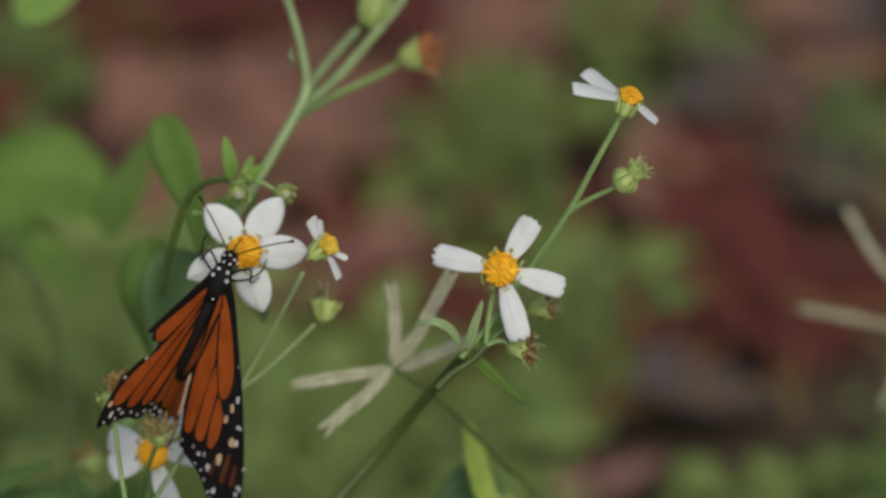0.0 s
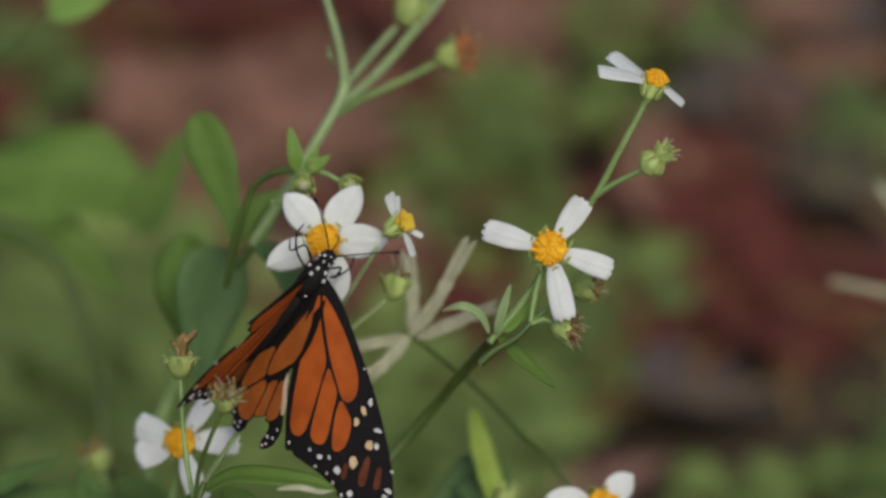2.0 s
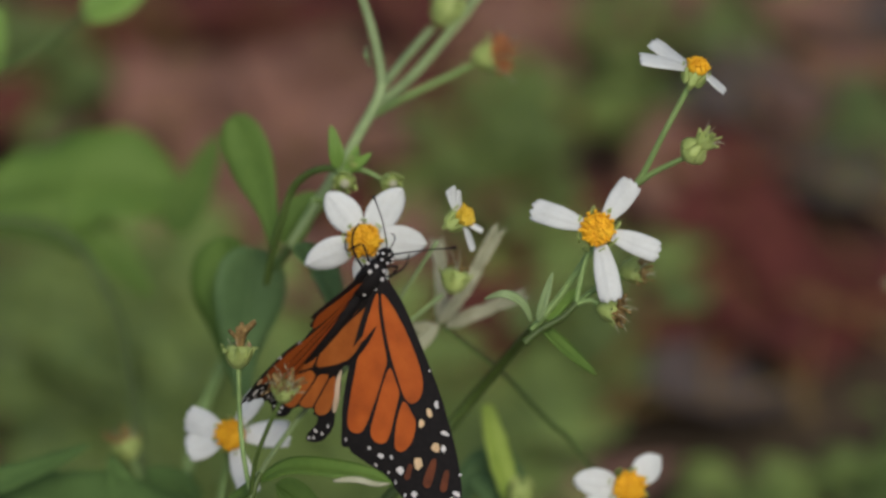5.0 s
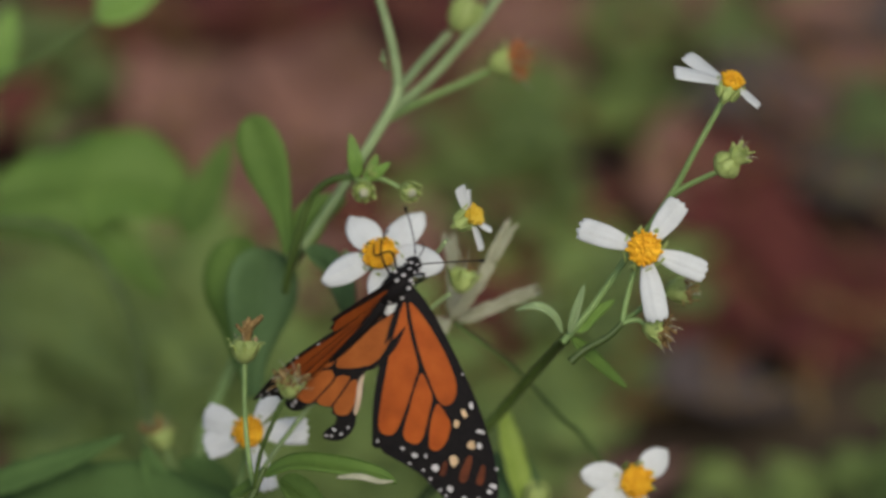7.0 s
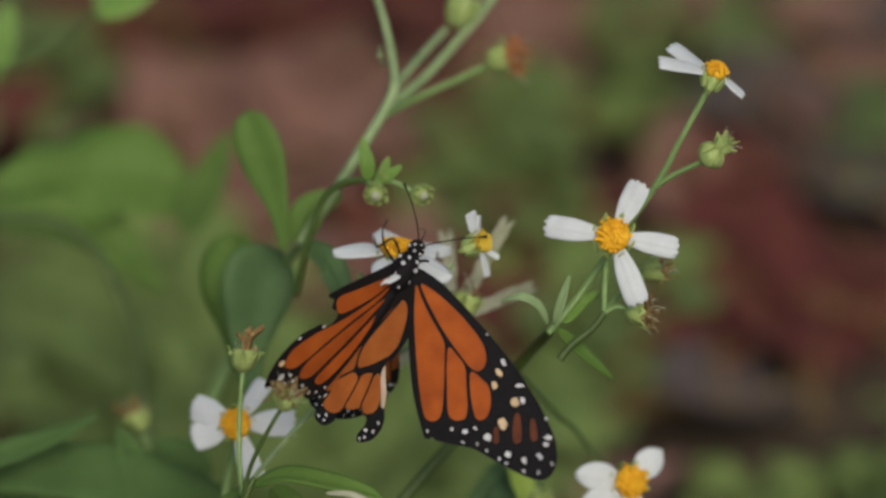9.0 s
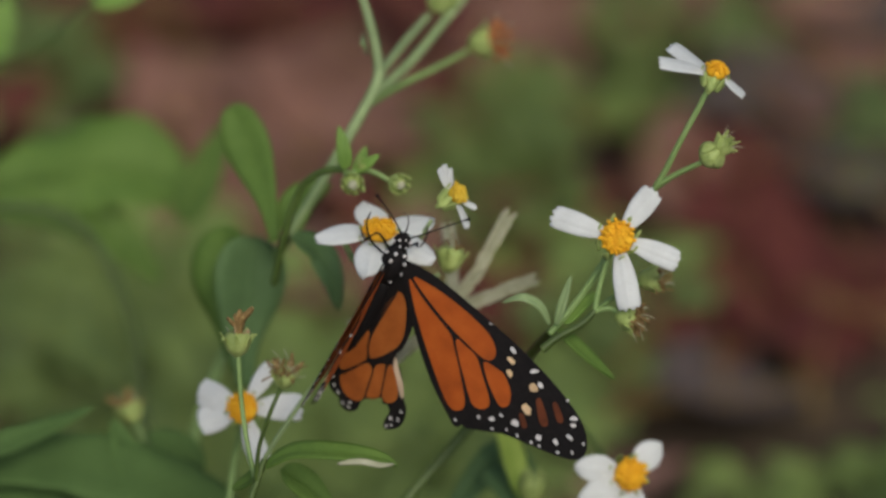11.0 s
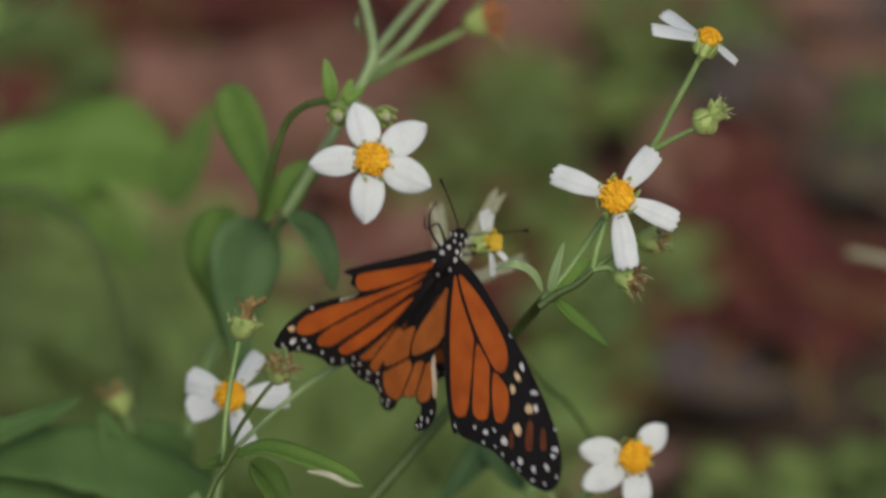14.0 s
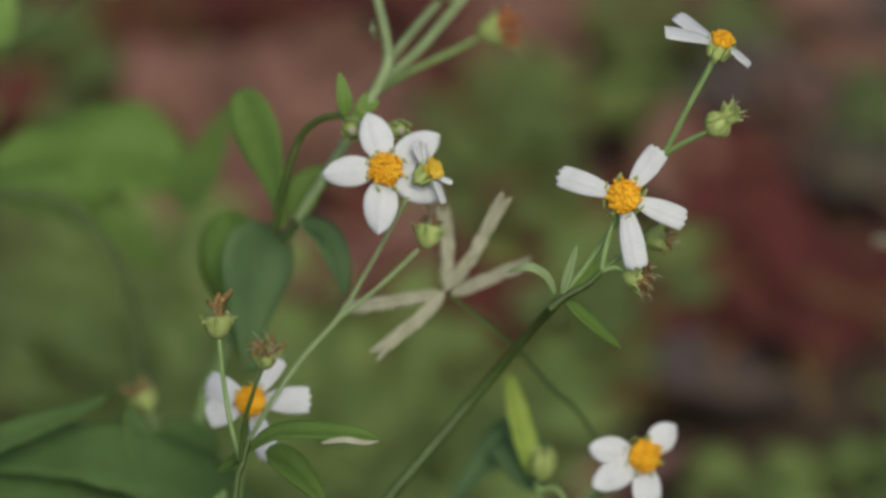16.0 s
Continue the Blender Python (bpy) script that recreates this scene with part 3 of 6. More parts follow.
for k, (place, r, h, n, pale) in enumerate((
        ((0.016, 0.344), 0.02, 0.05, 40, 1), ((0.021, 0.367), 0.018, 0.04, 32, 1), ((0.01, 0.318), 0.02, 0.05, 30, 1), ((0.027, 0.33), 0.018, 0.05, 20, 1), ((0.06, 0.407), 0.018, 0.04, 16, 1), ((0.071, 0.378), 0.016, 0.04, 17, 1), ((0.11, 0.414), 0.018, 0.04, 12, 0),
        ((0.107, 0.396), 0.014, 0.04, 9, 0), ((0.056, 0.281), 0.022, 0.05, 24, 1), ((0.062, 0.266), 0.022, 0.05, 20, 0), ((0.047, 0.266), 0.02, 0.05, 16, 0),
        ((-0.14, 0.386), 0.02, 0.05, 24, 0), ((-0.131, 0.394), 0.016, 0.05, 16, 0), ((-0.15, 0.394), 0.02, 0.05, 18, 0), ((-0.097, 0.283), 0.022, 0.05, 44, 1), ((-0.09, 0.272), 0.02, 0.05, 40, 1),
        ((-0.102, 0.266), 0.022, 0.05, 44, 1), ((-0.112, 0.273), 0.02, 0.05, 26, 1), ((-0.093, 0.261), 0.018, 0.05, 30, 1), ((-0.132, 0.276), 0.022, 0.05, 28, 1), ((-0.137, 0.253), 0.025, 0.05, 32, 1),
        ((-0.118, 0.253), 0.025, 0.05, 34, 1), ((-0.104, 0.251), 0.022, 0.05, 28, 1), ((-0.129, 0.231), 0.03, 0.05, 36, 0), ((-0.111, 0.226), 0.03, 0.05, 36, 1), ((-0.088, 0.256), 0.02, 0.05, 24, 1),
        ((-0.086, 0.231), 0.025, 0.05, 30, 0), ((-0.069, 0.256), 0.018, 0.05, 18, 1), ((-0.041, 0.266), 0.022, 0.05, 24, 1), ((-0.026, 0.243), 0.025, 0.05, 28, 1), ((-0.036, 0.221), 0.025, 0.05, 27, 1),
        ((-0.015, 0.236), 0.025, 0.05, 32, 1), ((-0.004, 0.216), 0.025, 0.05, 27, 1), ((0.012, 0.231), 0.025, 0.05, 25, 1), ((-0.054, 0.231), 0.02, 0.05, 24, 1), ((-0.053, 0.204), 0.03, 0.05, 40, 1),
        ((-0.032, 0.199), 0.03, 0.05, 36, 1), ((-0.015, 0.201), 0.03, 0.05, 32, 1), ((0.003, 0.199), 0.025, 0.05, 27, 1), ((0.02, 0.206), 0.025, 0.05, 24, 1), ((-0.071, 0.204), 0.03, 0.05, 34, 1),
        ((0.035, 0.216), 0.02, 0.04, 12, 0), ((-0.004, 0.303), 0.016, 0.04, 11, 0), ((0.138, 0.207), 0.016, 0.05, 13, 1), ((0.145, 0.222), 0.013, 0.045, 6, 1), ((0.133, 0.194), 0.016, 0.05, 12, 1),
        ((0.095, 0.193), 0.016, 0.05, 9, 1), ((0.085, 0.188), 0.013, 0.05, 6, 1), ((0.106, 0.187), 0.013, 0.05, 6, 1), ((0.162, 0.344), 0.03, 0.05, 19, 0), ((-0.158, 0.316), 0.03, 0.05, 34, 0),
        ((-0.153, 0.256), 0.03, 0.05, 34, 0), ((-0.098, 0.483), 0.05, 0.06, 40, 0), ((0.104, 0.489), 0.05, 0.06, 32, 0), ((0.053, 0.445), 0.025, 0.05, 16, 0))):
    weed(place, r * 0.68, h * 0.6, int(n * 0.7), k, WEED_PALE if pale else None)

# ---- the flowering plants ----

def round_leaf(s):
    """A leaf rounded at both ends, with shallow lobes."""
    return max(0.05, math.sin(math.pi * min(1.0, 0.02 + 0.96 * s)) ** 0.45 * (1 - 0.1 * math.sin(13 * s) ** 2))


def blunt(s):
    """A leaf widest near its blunt end."""
    return max(0.04, math.sin(math.pi * min(1.0, 0.03 + 0.95 * s ** 2.4)) ** 0.6)


W = "white-petalled flower with an orange-yellow middle"
GROUP = "flowering weeds"


def tall_flower_plant():
    base = Vector((-0.045, 0.06, 0))
    p = plant_root("flowering_plant", base, "green branching stem with a white flower and a bud", "plant", GROUP)
    main = [base, at(-2.85, -12.21, 4.2), at(-2.34, -6.99, 4.0), at(-1.2, -5.57, 3.8), at(0.73, -3.32, 4.1), at(1.99, -1.84, 2.6), at(2.58, -1.18, 0.9)]
    stem(p, main, 0.0017, 0.00115, STEM_DARK, "dark green main stem")
    stem(p, [at(2.53, -1.24, 0.5), at(3.2, -0.43, 0.9), at(3.9, 0.59, 1.3), at(4.94, 2.1, 0.8), at(5.49, 3.13, 0.4), at(5.99, 4.06, 0.1), at(6.16, 4.44, 0.05)], 0.0008, 0.00062, STEM, "thin upper stem", knots=[(at(4.97, 2.15, 0.8), 0.0009)])
    stem(p, [at(4.94, 2.08, 0.8), at(5.36, 2.36, 0.6), at(6, 2.66, 0.4)], 0.0007, 0.0006, STEM)
    flower(p, at(6.28, 4.67, 0), way(0.34, 0.80, 0.42), [(182, 0.86, 0.84, 0.05), (138, 0.88, 0.80, 0.02), (-10, 0.46, 0.82, 0.22)], 0.0026, 0.0020, 3, W + ", three petals left", 1.3, calyx=0.78, stalk=way(-0.35, -0.9, 0.1))
    bud(p, at(6.01, 2.66, 0.4), way(0.75, 0.6, 0.2), 0.0029, 0.0046, 4, 0.0, "round green bud with pale ragged tips")
    spent_head(p, at(6.40, 2.98, 0.4), way(0.72, 0.68, 0.2), 0.0022, 8, CALYX, 30, 0.6, "pale ragged tips of the bud", 0.9)
    leaf(p, [at(2.53, -1.03, 0.5), at(2.31, -0.62, 0.2), at(1.92, -0.42, 0), at(1.48, -0.52, 0.2)], 0.0030, way(0.2, 0.7, 0.7), STEM_PALE, 1, cols=5)
    leaf(p, [at(2.69, -1.03, 0.4), at(2.85, -0.5, 0.2), at(3.02, 0.09, 0.1)], 0.0024, way(-0.6, 0.1, 0.8), STEM_PALE, 2, cols=5)
    leaf(p, [at(2.73, -1.13, 0.7), at(3.32, -1.67, 1), at(4, -2.25, 1.4)], 0.0040, way(0.4, 0.5, 0.7), LEAF, 3, cols=5)
    leaf(p, [at(2.88, -1.01, 0.7), at(3.2, -0.62, 1), at(3.71, -0.27, 1.4)], 0.0034, way(0.2, 0.5, 0.8), LEAF_PALE, 4, cols=5)
    return p


def open_flower_stem():
    base = at(2.56, -1.2, 0.4)
    p = plant_root("flower_stem", base, "side stem with an open white flower and withered heads", "plant", GROUP)
    stem(p, [at(2.39, -1.36, 0.4), at(2.75, -1.07, 0.4), at(3.26, -0.79, 0.4), at(3.59, -0.47, 0.4)], 0.0010, 0.0007, STEM_DARK)
    stem(p, [at(3.57, -0.52, 0.4), at(3.67, 0.01, 0.5), at(3.81, 0.52, 0.5), at(3.92, 0.88, 0.4)], 0.00065, 0.0005, STEM)
    stem(p, [at(3.57, -0.5, 0.4), at(3.9, -0.42, 0.4), at(4.13, -0.55, 0.4)], 0.0006, 0.0006, STEM)
    stem(p, [at(3.57, -0.5, 0.4), at(4.09, -0.11, 1), at(4.66, 0.17, 1.4)], 0.0006, 0.0006, STEM)
    flower(p, at(4.08, 1.18, 0), way(-0.05, 0.16, 1), [(53, 0.82, 0.80, 0.02), (160, 0.98, 0.78, 0.06), (-80, 1.02, 0.80, 0.10), (-20, 0.90, 0.76, 0.06)], 0.0040, 0.0018, 1, W, stalk=way(-0.35, -0.7, -0.7))
    spent_head(p, at(4.28, -0.62, 0.4), way(0.95, -0.18, 0.25), 0.0028, 5, DRY, 64, 1.1, long=1.0)
    spent_head(p, at(4.79, 0.24, 1.4), way(0.96, 0.05, 0.1), 0.0028, 6, DRY, 48, 1.0, long=0.9)
    return p


def tall_stem():
    base = Vector((-0.08, -0.01, 0))
    p = plant_root("tall_stem", base, "tall pale green stem with forked top and leaves", "plant", GROUP)
    stem(p, [base, at(-6.04, -10.94, 7), at(-5.59, -4.57, 8), at(-4.89, -2.28, 8), at(-4, -0.5, 7.4), at(-3.23, 0.73, 4.8)], 0.0018, 0.0012, STEM, "lower green stem")
    stem(p, [at(-3.31, 0.62, 4.8), at(-2.47, 1.95, 4.4), at(-1.77, 3.13, 4.3), at(-1.32, 3.96, 4.3), at(-1.22, 4.34, 4.3)], 0.0012, 0.0014, STEM_PALE, "pale green upper stem")
    stem(p, [at(-1.22, 4.27, 4.3), at(-1.3, 4.85, 4.3), at(-1.48, 5.62, 4.3), at(-1.83, 6.76, 4.3), at(-2.34, 8.93, 4.3)], 0.0013, 0.0009, STEM_PALE)
    stem(p, [at(-1.2, 4.27, 4.5), at(-0.62, 4.98, 5.6), at(-0.11, 5.55, 6.6)], 0.0011, 0.0010, STEM_PALE)
    stem(p, [at(-1.32, 3.83, 4.5), at(-0.56, 4.47, 5.6), at(0.2, 5.36, 6.6), at(0.97, 6.38, 7.2), at(1.86, 8.16, 7.6)], 0.0012, 0.0011, STEM_PALE)
    stem(p, [at(-1.43, 3.6, 4.5), at(-0.82, 3.96, 5.4), at(0.08, 4.39, 6.4), at(0.78, 4.75, 7.0)], 0.0010, 0.0007, STEM)
    spent_head(p, at(1.07, 4.93, 7.0), way(0.95, 0.22, 0.2), 0.0034, 7, DRY_RED, 70, 0.6, "green flower head with rusty withered florets", 1.25)
    bud(p, at(0.05, 5.69, 6.8), way(0.5, 0.85, 0.1), 0.0034, 0.008, 3, 0.3)
    leaf(p, [at(-1.48, 4.73, 4.3), at(-1.58, 4.92, 3.3), at(-1.58, 5.17, 4)], 0.0016, way(-0.5, 0, 0.9), STEM_PALE, 1)
    leaf(p, [at(-3.62, 0.52, 4.4), at(-3.8, 1.48, 4.8), at(-4.12, 2.45, 5.6), at(-4.58, 3.58, 6.0)], 0.0114, way(-0.35, 0.25, 0.9), LEAF, 12, "spoon-shaped green leaf", fold=0.1, midrib=False, profile=blunt)
    leaf(p, [at(-4.42, -2.4, 6.9), at(-4.6, -1.55, 6.7), at(-4.72, -0.5, 6.6), at(-4.78, 0.85, 6.7)], 0.0178, way(-0.5, 0.35, 0.8), LEAF, 14, "broad green leaf", fold=0.1, wave=0.04, midrib=False, profile=blunt)
    leaf(p, [at(-4.36, -2.75, 6.2), at(-4.34, -1.75, 6.0), at(-4.26, -0.6, 5.9), at(-4.12, 0.62, 5.9)], 0.0182, way(0.4, 0.1, 0.9), LEAF_BLUE, 13, "broad bluish green leaf", fold=0.12, wave=0.04, profile=blunt)
    leaf(p, [at(-3.23, 0.59, 3.7), at(-2.66, 0.27, 4.3), at(-2.34, -0.37, 4.2), at(-2.19, -1.07, 4.4)], 0.0075, way(0.3, 0.4, 0.85), LEAF_BLUE, 15, fold=0.2)
    leaf(p, [at(-3.36, 0.65, 4.8), at(-3.04, 1.41, 4.8), at(-2.34, 1.8, 5)], 0.0085, way(-0.1, 0.3, 0.9), LEAF, 16)
    return p


def bud_cluster():
    base = at(-3.74, 0.52, 4.4)
    p = plant_root("bud_stem", base, "arching green stem with small buds and leaflets", "plant", GROUP)
    stem(p, [at(-3.8, 0.39, 4.4), at(-3.62, 1.29, 3.8), at(-3.26, 2.43, 3.2), at(-2.85, 2.88, 2.8), at(-2.34, 3.01, 2.5), at(-2.11, 2.89, 2.4)], 0.00095, 0.0008, STEM_DARK, "arching dark green stem")
    leaf(p, [at(-2.19, 3.01, 2.4), at(-2.24, 3.45, 2.2), at(-2.34, 3.99, 2.1)], 0.0036, way(0.2, 0.1, 1), LEAF_PALE, 2, "small upright light green leaflet", midrib=False)
    leaf(p, [at(-2.03, 2.94, 2.4), at(-1.71, 3.13, 2.2), at(-1.43, 3.35, 2.1)], 0.0026, way(0, 0.3, 1), LEAF_PALE, 3, midrib=False)
    leaf(p, [at(-2.03, 2.88, 2.4), at(-1.83, 3.26, 2.6), at(-1.73, 3.52, 2.8)], 0.0024, way(0, 0.3, 1), LEAF_PALE, 5, midrib=False)
    stem(p, [at(-2.11, 2.92, 2.4), at(-1.64, 2.97, 2.3), at(-1.17, 2.74, 2.2)], 0.00065, 0.00055, STEM)
    stem(p, [at(-2.17, 2.94, 2.4), at(-2.13, 2.79, 2.2)], 0.0008, 0.0007, STEM)
    for c, ax, r, sd in ((at(-2.06, 2.74, 2.1), way(0.1, -0.25, 1), 0.0022, 1), (at(-1.1, 2.74, 2.1), way(0.5, -0.3, 0.9), 0.0020, 2), (at(-1.83, 3.01, 2.4), way(0.3, 0.7, 0.6), 0.0012, 4)):
        b = bud(p, c, ax, r, r * 2.0, sd, 0.9, "young bud opening with a yellow tip")
        s = Shape()
        floret_disc(s, c + ax * r * 1.7, ax, r * 0.55, r * 0.4, sd, 14)
        s.ob("yellow_tip", STRAW, b, "pale yellow tip", loc=c)
    return p


def nectar_flower():
    c = at(-1.29, 1.8, 1.1)
    p = plant_root("nectar_flower", c, "open white flower on a short stalk", "flower", GROUP)
    flower(p, c, way(0, 0.06, 1), [(106, 0.90, 0.86, 0.05), (35, 0.98, 0.86, 0.05), (182, 0.98, 0.80, 0.1), (261, 1.0, 0.90, 0.1), (-26, 0.98, 0.92, 0.12)], 0.0040, 0.0018, 2, W, stalk=way(-0.2, 0.5, -0.9), rounded=True, plen=0.0119, pwid=0.0082)
    stem(p, [at(-1.32, 1.85, 1.5), at(-1.48, 2.03, 2.2), at(-1.77, 2.5, 2.7), at(-2.06, 2.79, 2.4)], 0.0006, 0.0007, STEM)
    return p


def low_plant():
    base = Vector((-0.07, -0.02, 0))
    p = plant_root("forked_plant", base, "thin forked stems with a small fading flower and seed heads", "plant", GROUP)
    stem(p, [base, at(-4.89, -10.94, -0.5), at(-4.7, -5.85, -0.4), at(-4.53, -4.83, -0.4), at(-4.38, -4.32, -0.3)], 0.0011, 0.0007, STEM_DARK, "green main stem")
    stem(p, [at(-4.51, -4.57, -0.4), at(-4, -3.68, 1.2), at(-3.23, -2.53, 2.2), at(-2.34, -1.52, 2.6), at(-1.64, -0.37, 2.3), at(-0.79, 1.18, 1.2)], 0.0006, 0.0005, STEM_PALE, "long pale green stem")
    stem(p, [at(-2.34, -1.54, 2.6), at(-1.58, -0.97, 2.5), at(-0.56, -0.01, 2.3)], 0.0006, 0.0005, STEM_PALE)
    stem(p, [at(-4.56, -4.85, -0.4), at(-4.51, -4.06, -0.9), at(-4.3, -3.3, -1.4), at(-4.04, -2.6, -1.7)], 0.00055, 0.00048, STEM_DARK)
    stem(p, [at(-4.58, -4.76, -0.2), at(-4.79, -3.94, 0.1), at(-4.94, -3.04, 0.3), at(-5.04, -2.1, 0.3), at(-5.06, -1.92, 0.3)], 0.0006, 0.0005, STEM)
    flower(p, at(-0.28, 1.77, 0.9), way(0.78, 0.36, 0.5), [(128, 0.42, 0.40, -0.1), (104, 0.44, 0.36, -0.1), (-4, 0.36, 0.26, -0.1), (-48, 0.50, 0.36, 0.1), (80, 0.36, 0.34, -0.1)], 0.0021, 0.0014, 8, "small fading white flower with a spiky yellow middle", 3.0, stalk=way(-0.8, -0.6, 0.0), seen=True, middle=DISC_PALE)
    spent_head(p, at(-0.34, 0.29, 2.3), way(0.12, 0.98, 0.15), 0.0032, 9, DRY, 9, 0.4, "green seed head with a brown tip")
    spent_head(p, at(-4, -2.48, -1.7), way(0.05, 0.9, 0.45), 0.0026, 10, DRY, 64, 1.5, long=1.0)
    spent_head(p, at(-5.07, -1.77, 0.3), way(-0.02, 0.97, 0.2), 0.0030, 11, DRY_PALE, 12, 1.3, "yellowish seed head with a dry brown tip", 0.6)
    s = Shape()
    for k, (du, dv, r) in enumerate(((0.30, 0.66, 0.0010), (0.14, 0.54, 0.0009), (-0.24, 0.42, 0.0007), (-0.06, 0.50, 0.0009), (0.02, 0.60, 0.0008))):
        tube(s, [at(-5.07, -1.6, 0.3), at(-5.07 + du * 0.2, -1.6 + dv * 0.55, 0.2), at(-5.07 + du * 0.7, -1.6 + dv * 0.85, 0.1), at(-5.07 + du, -1.6 + dv, 0.2)], r, r * 0.6, 6, 4, 0.1)
    s.ob("dry_tongue", DRY, p, "twisted brown dry floret", loc=at(-5.07, -1.6, 0.3))
    leaf(p, [at(-4.38, -4.51, -0.3), at(-3.74, -4.14, -0.6), at(-2.73, -4.11, -0.9), at(-1.83, -4.19, -0.9), at(-1.38, -4.37, -0.8)], 0.0060, way(0.05, 0.75, 0.65), LEAF, 15, "narrow green leaf with a dry pale edge", fold=0.15)
    s = Shape()
    blade(s, [at(-2.75, -4.37, -1.15), at(-2.22, -4.3, -1.2), at(-1.77, -4.37, -1.15), at(-1.43, -4.32, -1)], 0.0014, way(0, 0.3, 1), cols=3)
    s.ob("dry_edge", STRAW, p, "pale dry leaf edge", loc=at(-2.75, -4.37, -1.1))
    leaf(p, [at(-4.38, -4.57, -0.1), at(-4.7, -4.83, 0.4), at(-5.08, -5.02, 0.8)], 0.0050, way(0, 0.6, 0.8), LEAF, 17)
    leaf(p, [at(-4, -4.57, 1), at(-3.36, -4.95, 1.4), at(-2.66, -5.72, 1.8)], 0.0075, way(0.2, 0.4, 0.85), LEAF, 18)
    return p


def low_flower():
    base = Vector((-0.06, 0.05, 0))
    p = plant_root("low_flower", base, "white flower low among the leaves", "flower", GROUP)
    flower(p, at(-4.32, -3.43, 2.6), way(-0.28, 0.08, 1), [(160, 0.74, 0.98, 0.1), (197, 0.70, 0.96, 0.1), (1, 0.84, 0.92, 0.1), (58, 0.70, 0.68, 0.0), (-76, 0.86, 0.80, 0.15)], 0.0037, 0.0022, 12, W)
    stem(p, [base, at(-5.15, -10.94, 4.2), at(-4.64, -5.59, 4.2), at(-4.41, -4.06, 3.8), at(-4.3, -3.58, 3.2)], 0.0013, 0.0006, STEM)
    return p


def side_flower():
    base = Vector((0.05, 0.06, 0))
    p = plant_root("side_flower", base, "white flower on a low bent stem", "flower", GROUP)
    flower(p, at(4.53, -4.67, 3), way(0.3, 0.05, 1), [(171, 0.82, 0.86, 0.08), (213, 0.88, 0.9, 0.1), (-82, 0.98, 0.9, 0.12), (42, 0.64, 0.86, 0.0)], 0.0040, 0.0024, 13, W, rounded=True, plen=0.0124, pwid=0.0074)
    stem(p, [base, at(2.24, -10.94, 4.5), at(2.75, -6.36, 4.5), at(3.77, -5.34, 4.2), at(4.46, -4.76, 3.6)], 0.0013, 0.0006, STEM)
    stem(p, [at(2.88, -6.23, 4.5), at(2.62, -5.46, 4.4), at(2.11, -5.44, 4.4)], 0.0006, 0.0005, STEM)
    return p


def grass_finger(plant, pts, r, seed):
    """A flattened grass spike set with two rows of spikelets."""
    rng = random.Random(seed)
    s = Shape()
    tube(s, pts, r * 0.5, r * 0.3, 6, 6)
    line = smooth_line(pts, 14)
    for i in range(1, len(line) - 1):
        d = (line[i + 1] - line[i - 1]).normalized()
        sd = d.cross(-AHEAD).normalized()
        for q in (-1, 1):
            p0 = line[i] + sd * q * r * 0.2
            lathe(s, p0, (d * 1.0 + sd * q * rng.uniform(0.12, 0.34) - AHEAD * rng.uniform(-.2, .3)), [(0, r * 0.15), (r * 0.8, r * 0.5), (r * 1.8, r * 0.42), (r * 2.9, r * 0.08)], 5)
    s.ob("spike", STRAW, plant, loc=pts[0])


def dry_grass():
    base = Vector((0.09, 0.0, 0))
    p = plant_root("dry_grass", base, "pale dry grass head with spreading finger spikes", "grass", "dry grass heads")
    stem(p, [base, at(6.57, -9.03, 7.7), at(3.39, -4.14, 6.2), at(2.5, -3.17, 5.6), at(1.35, -1.97, 4.8), at(0.14, -1.03, 4.2)], 0.0007, 0.0005, STEM_DARK, "thin green grass stem")
    for k, q in enumerate(([at(0.05, -0.94, 4.2), at(0.59, -0.24, 4), at(1.27, 0.96, 3.8)], [at(0.05, -0.9, 4.2), at(0.1, -0.11, 4.4), at(0.03, 0.62, 4.6)], [at(0.03, -1.01, 4.2), at(-0.82, -1.13, 4), at(-1.94, -1.31, 3.8)], [at(0, -1.03, 4.2), at(-0.56, -1.58, 3.8), at(-1.32, -2.2, 3.6)], [at(0.2, -1.01, 4.2), at(0.84, -0.75, 4.2), at(1.73, -0.39, 4.4)])):
        grass_finger(p, q, 0.0015, k)
    return p


def far_grass():
    base = Vector((0.19, 0.04, 0))
    p = plant_root("dry_grass", base, "pale dry grass head with spreading finger spikes", "grass", "dry grass heads")
    stem(p, [base, at(13.19, -7.12, 14), at(12.81, -2.03, 14), at(12.49, 0.11, 14)], 0.0011, 0.0008, STEM)
    for k, q in enumerate(([at(12.49, -0.37, 16), at(11.16, -0.06, 15.6), at(9.88, 0.19, 15.2)], [at(12.49, 0.2, 14), at(11.54, 1.29, 14), at(10.9, 2.33, 14)], [at(12.49, 0.08, 14), at(12.05, -1.01, 14), at(11.67, -1.9, 14)])):
        grass_finger(p, q, 0.0010, 20 + k)
    return p


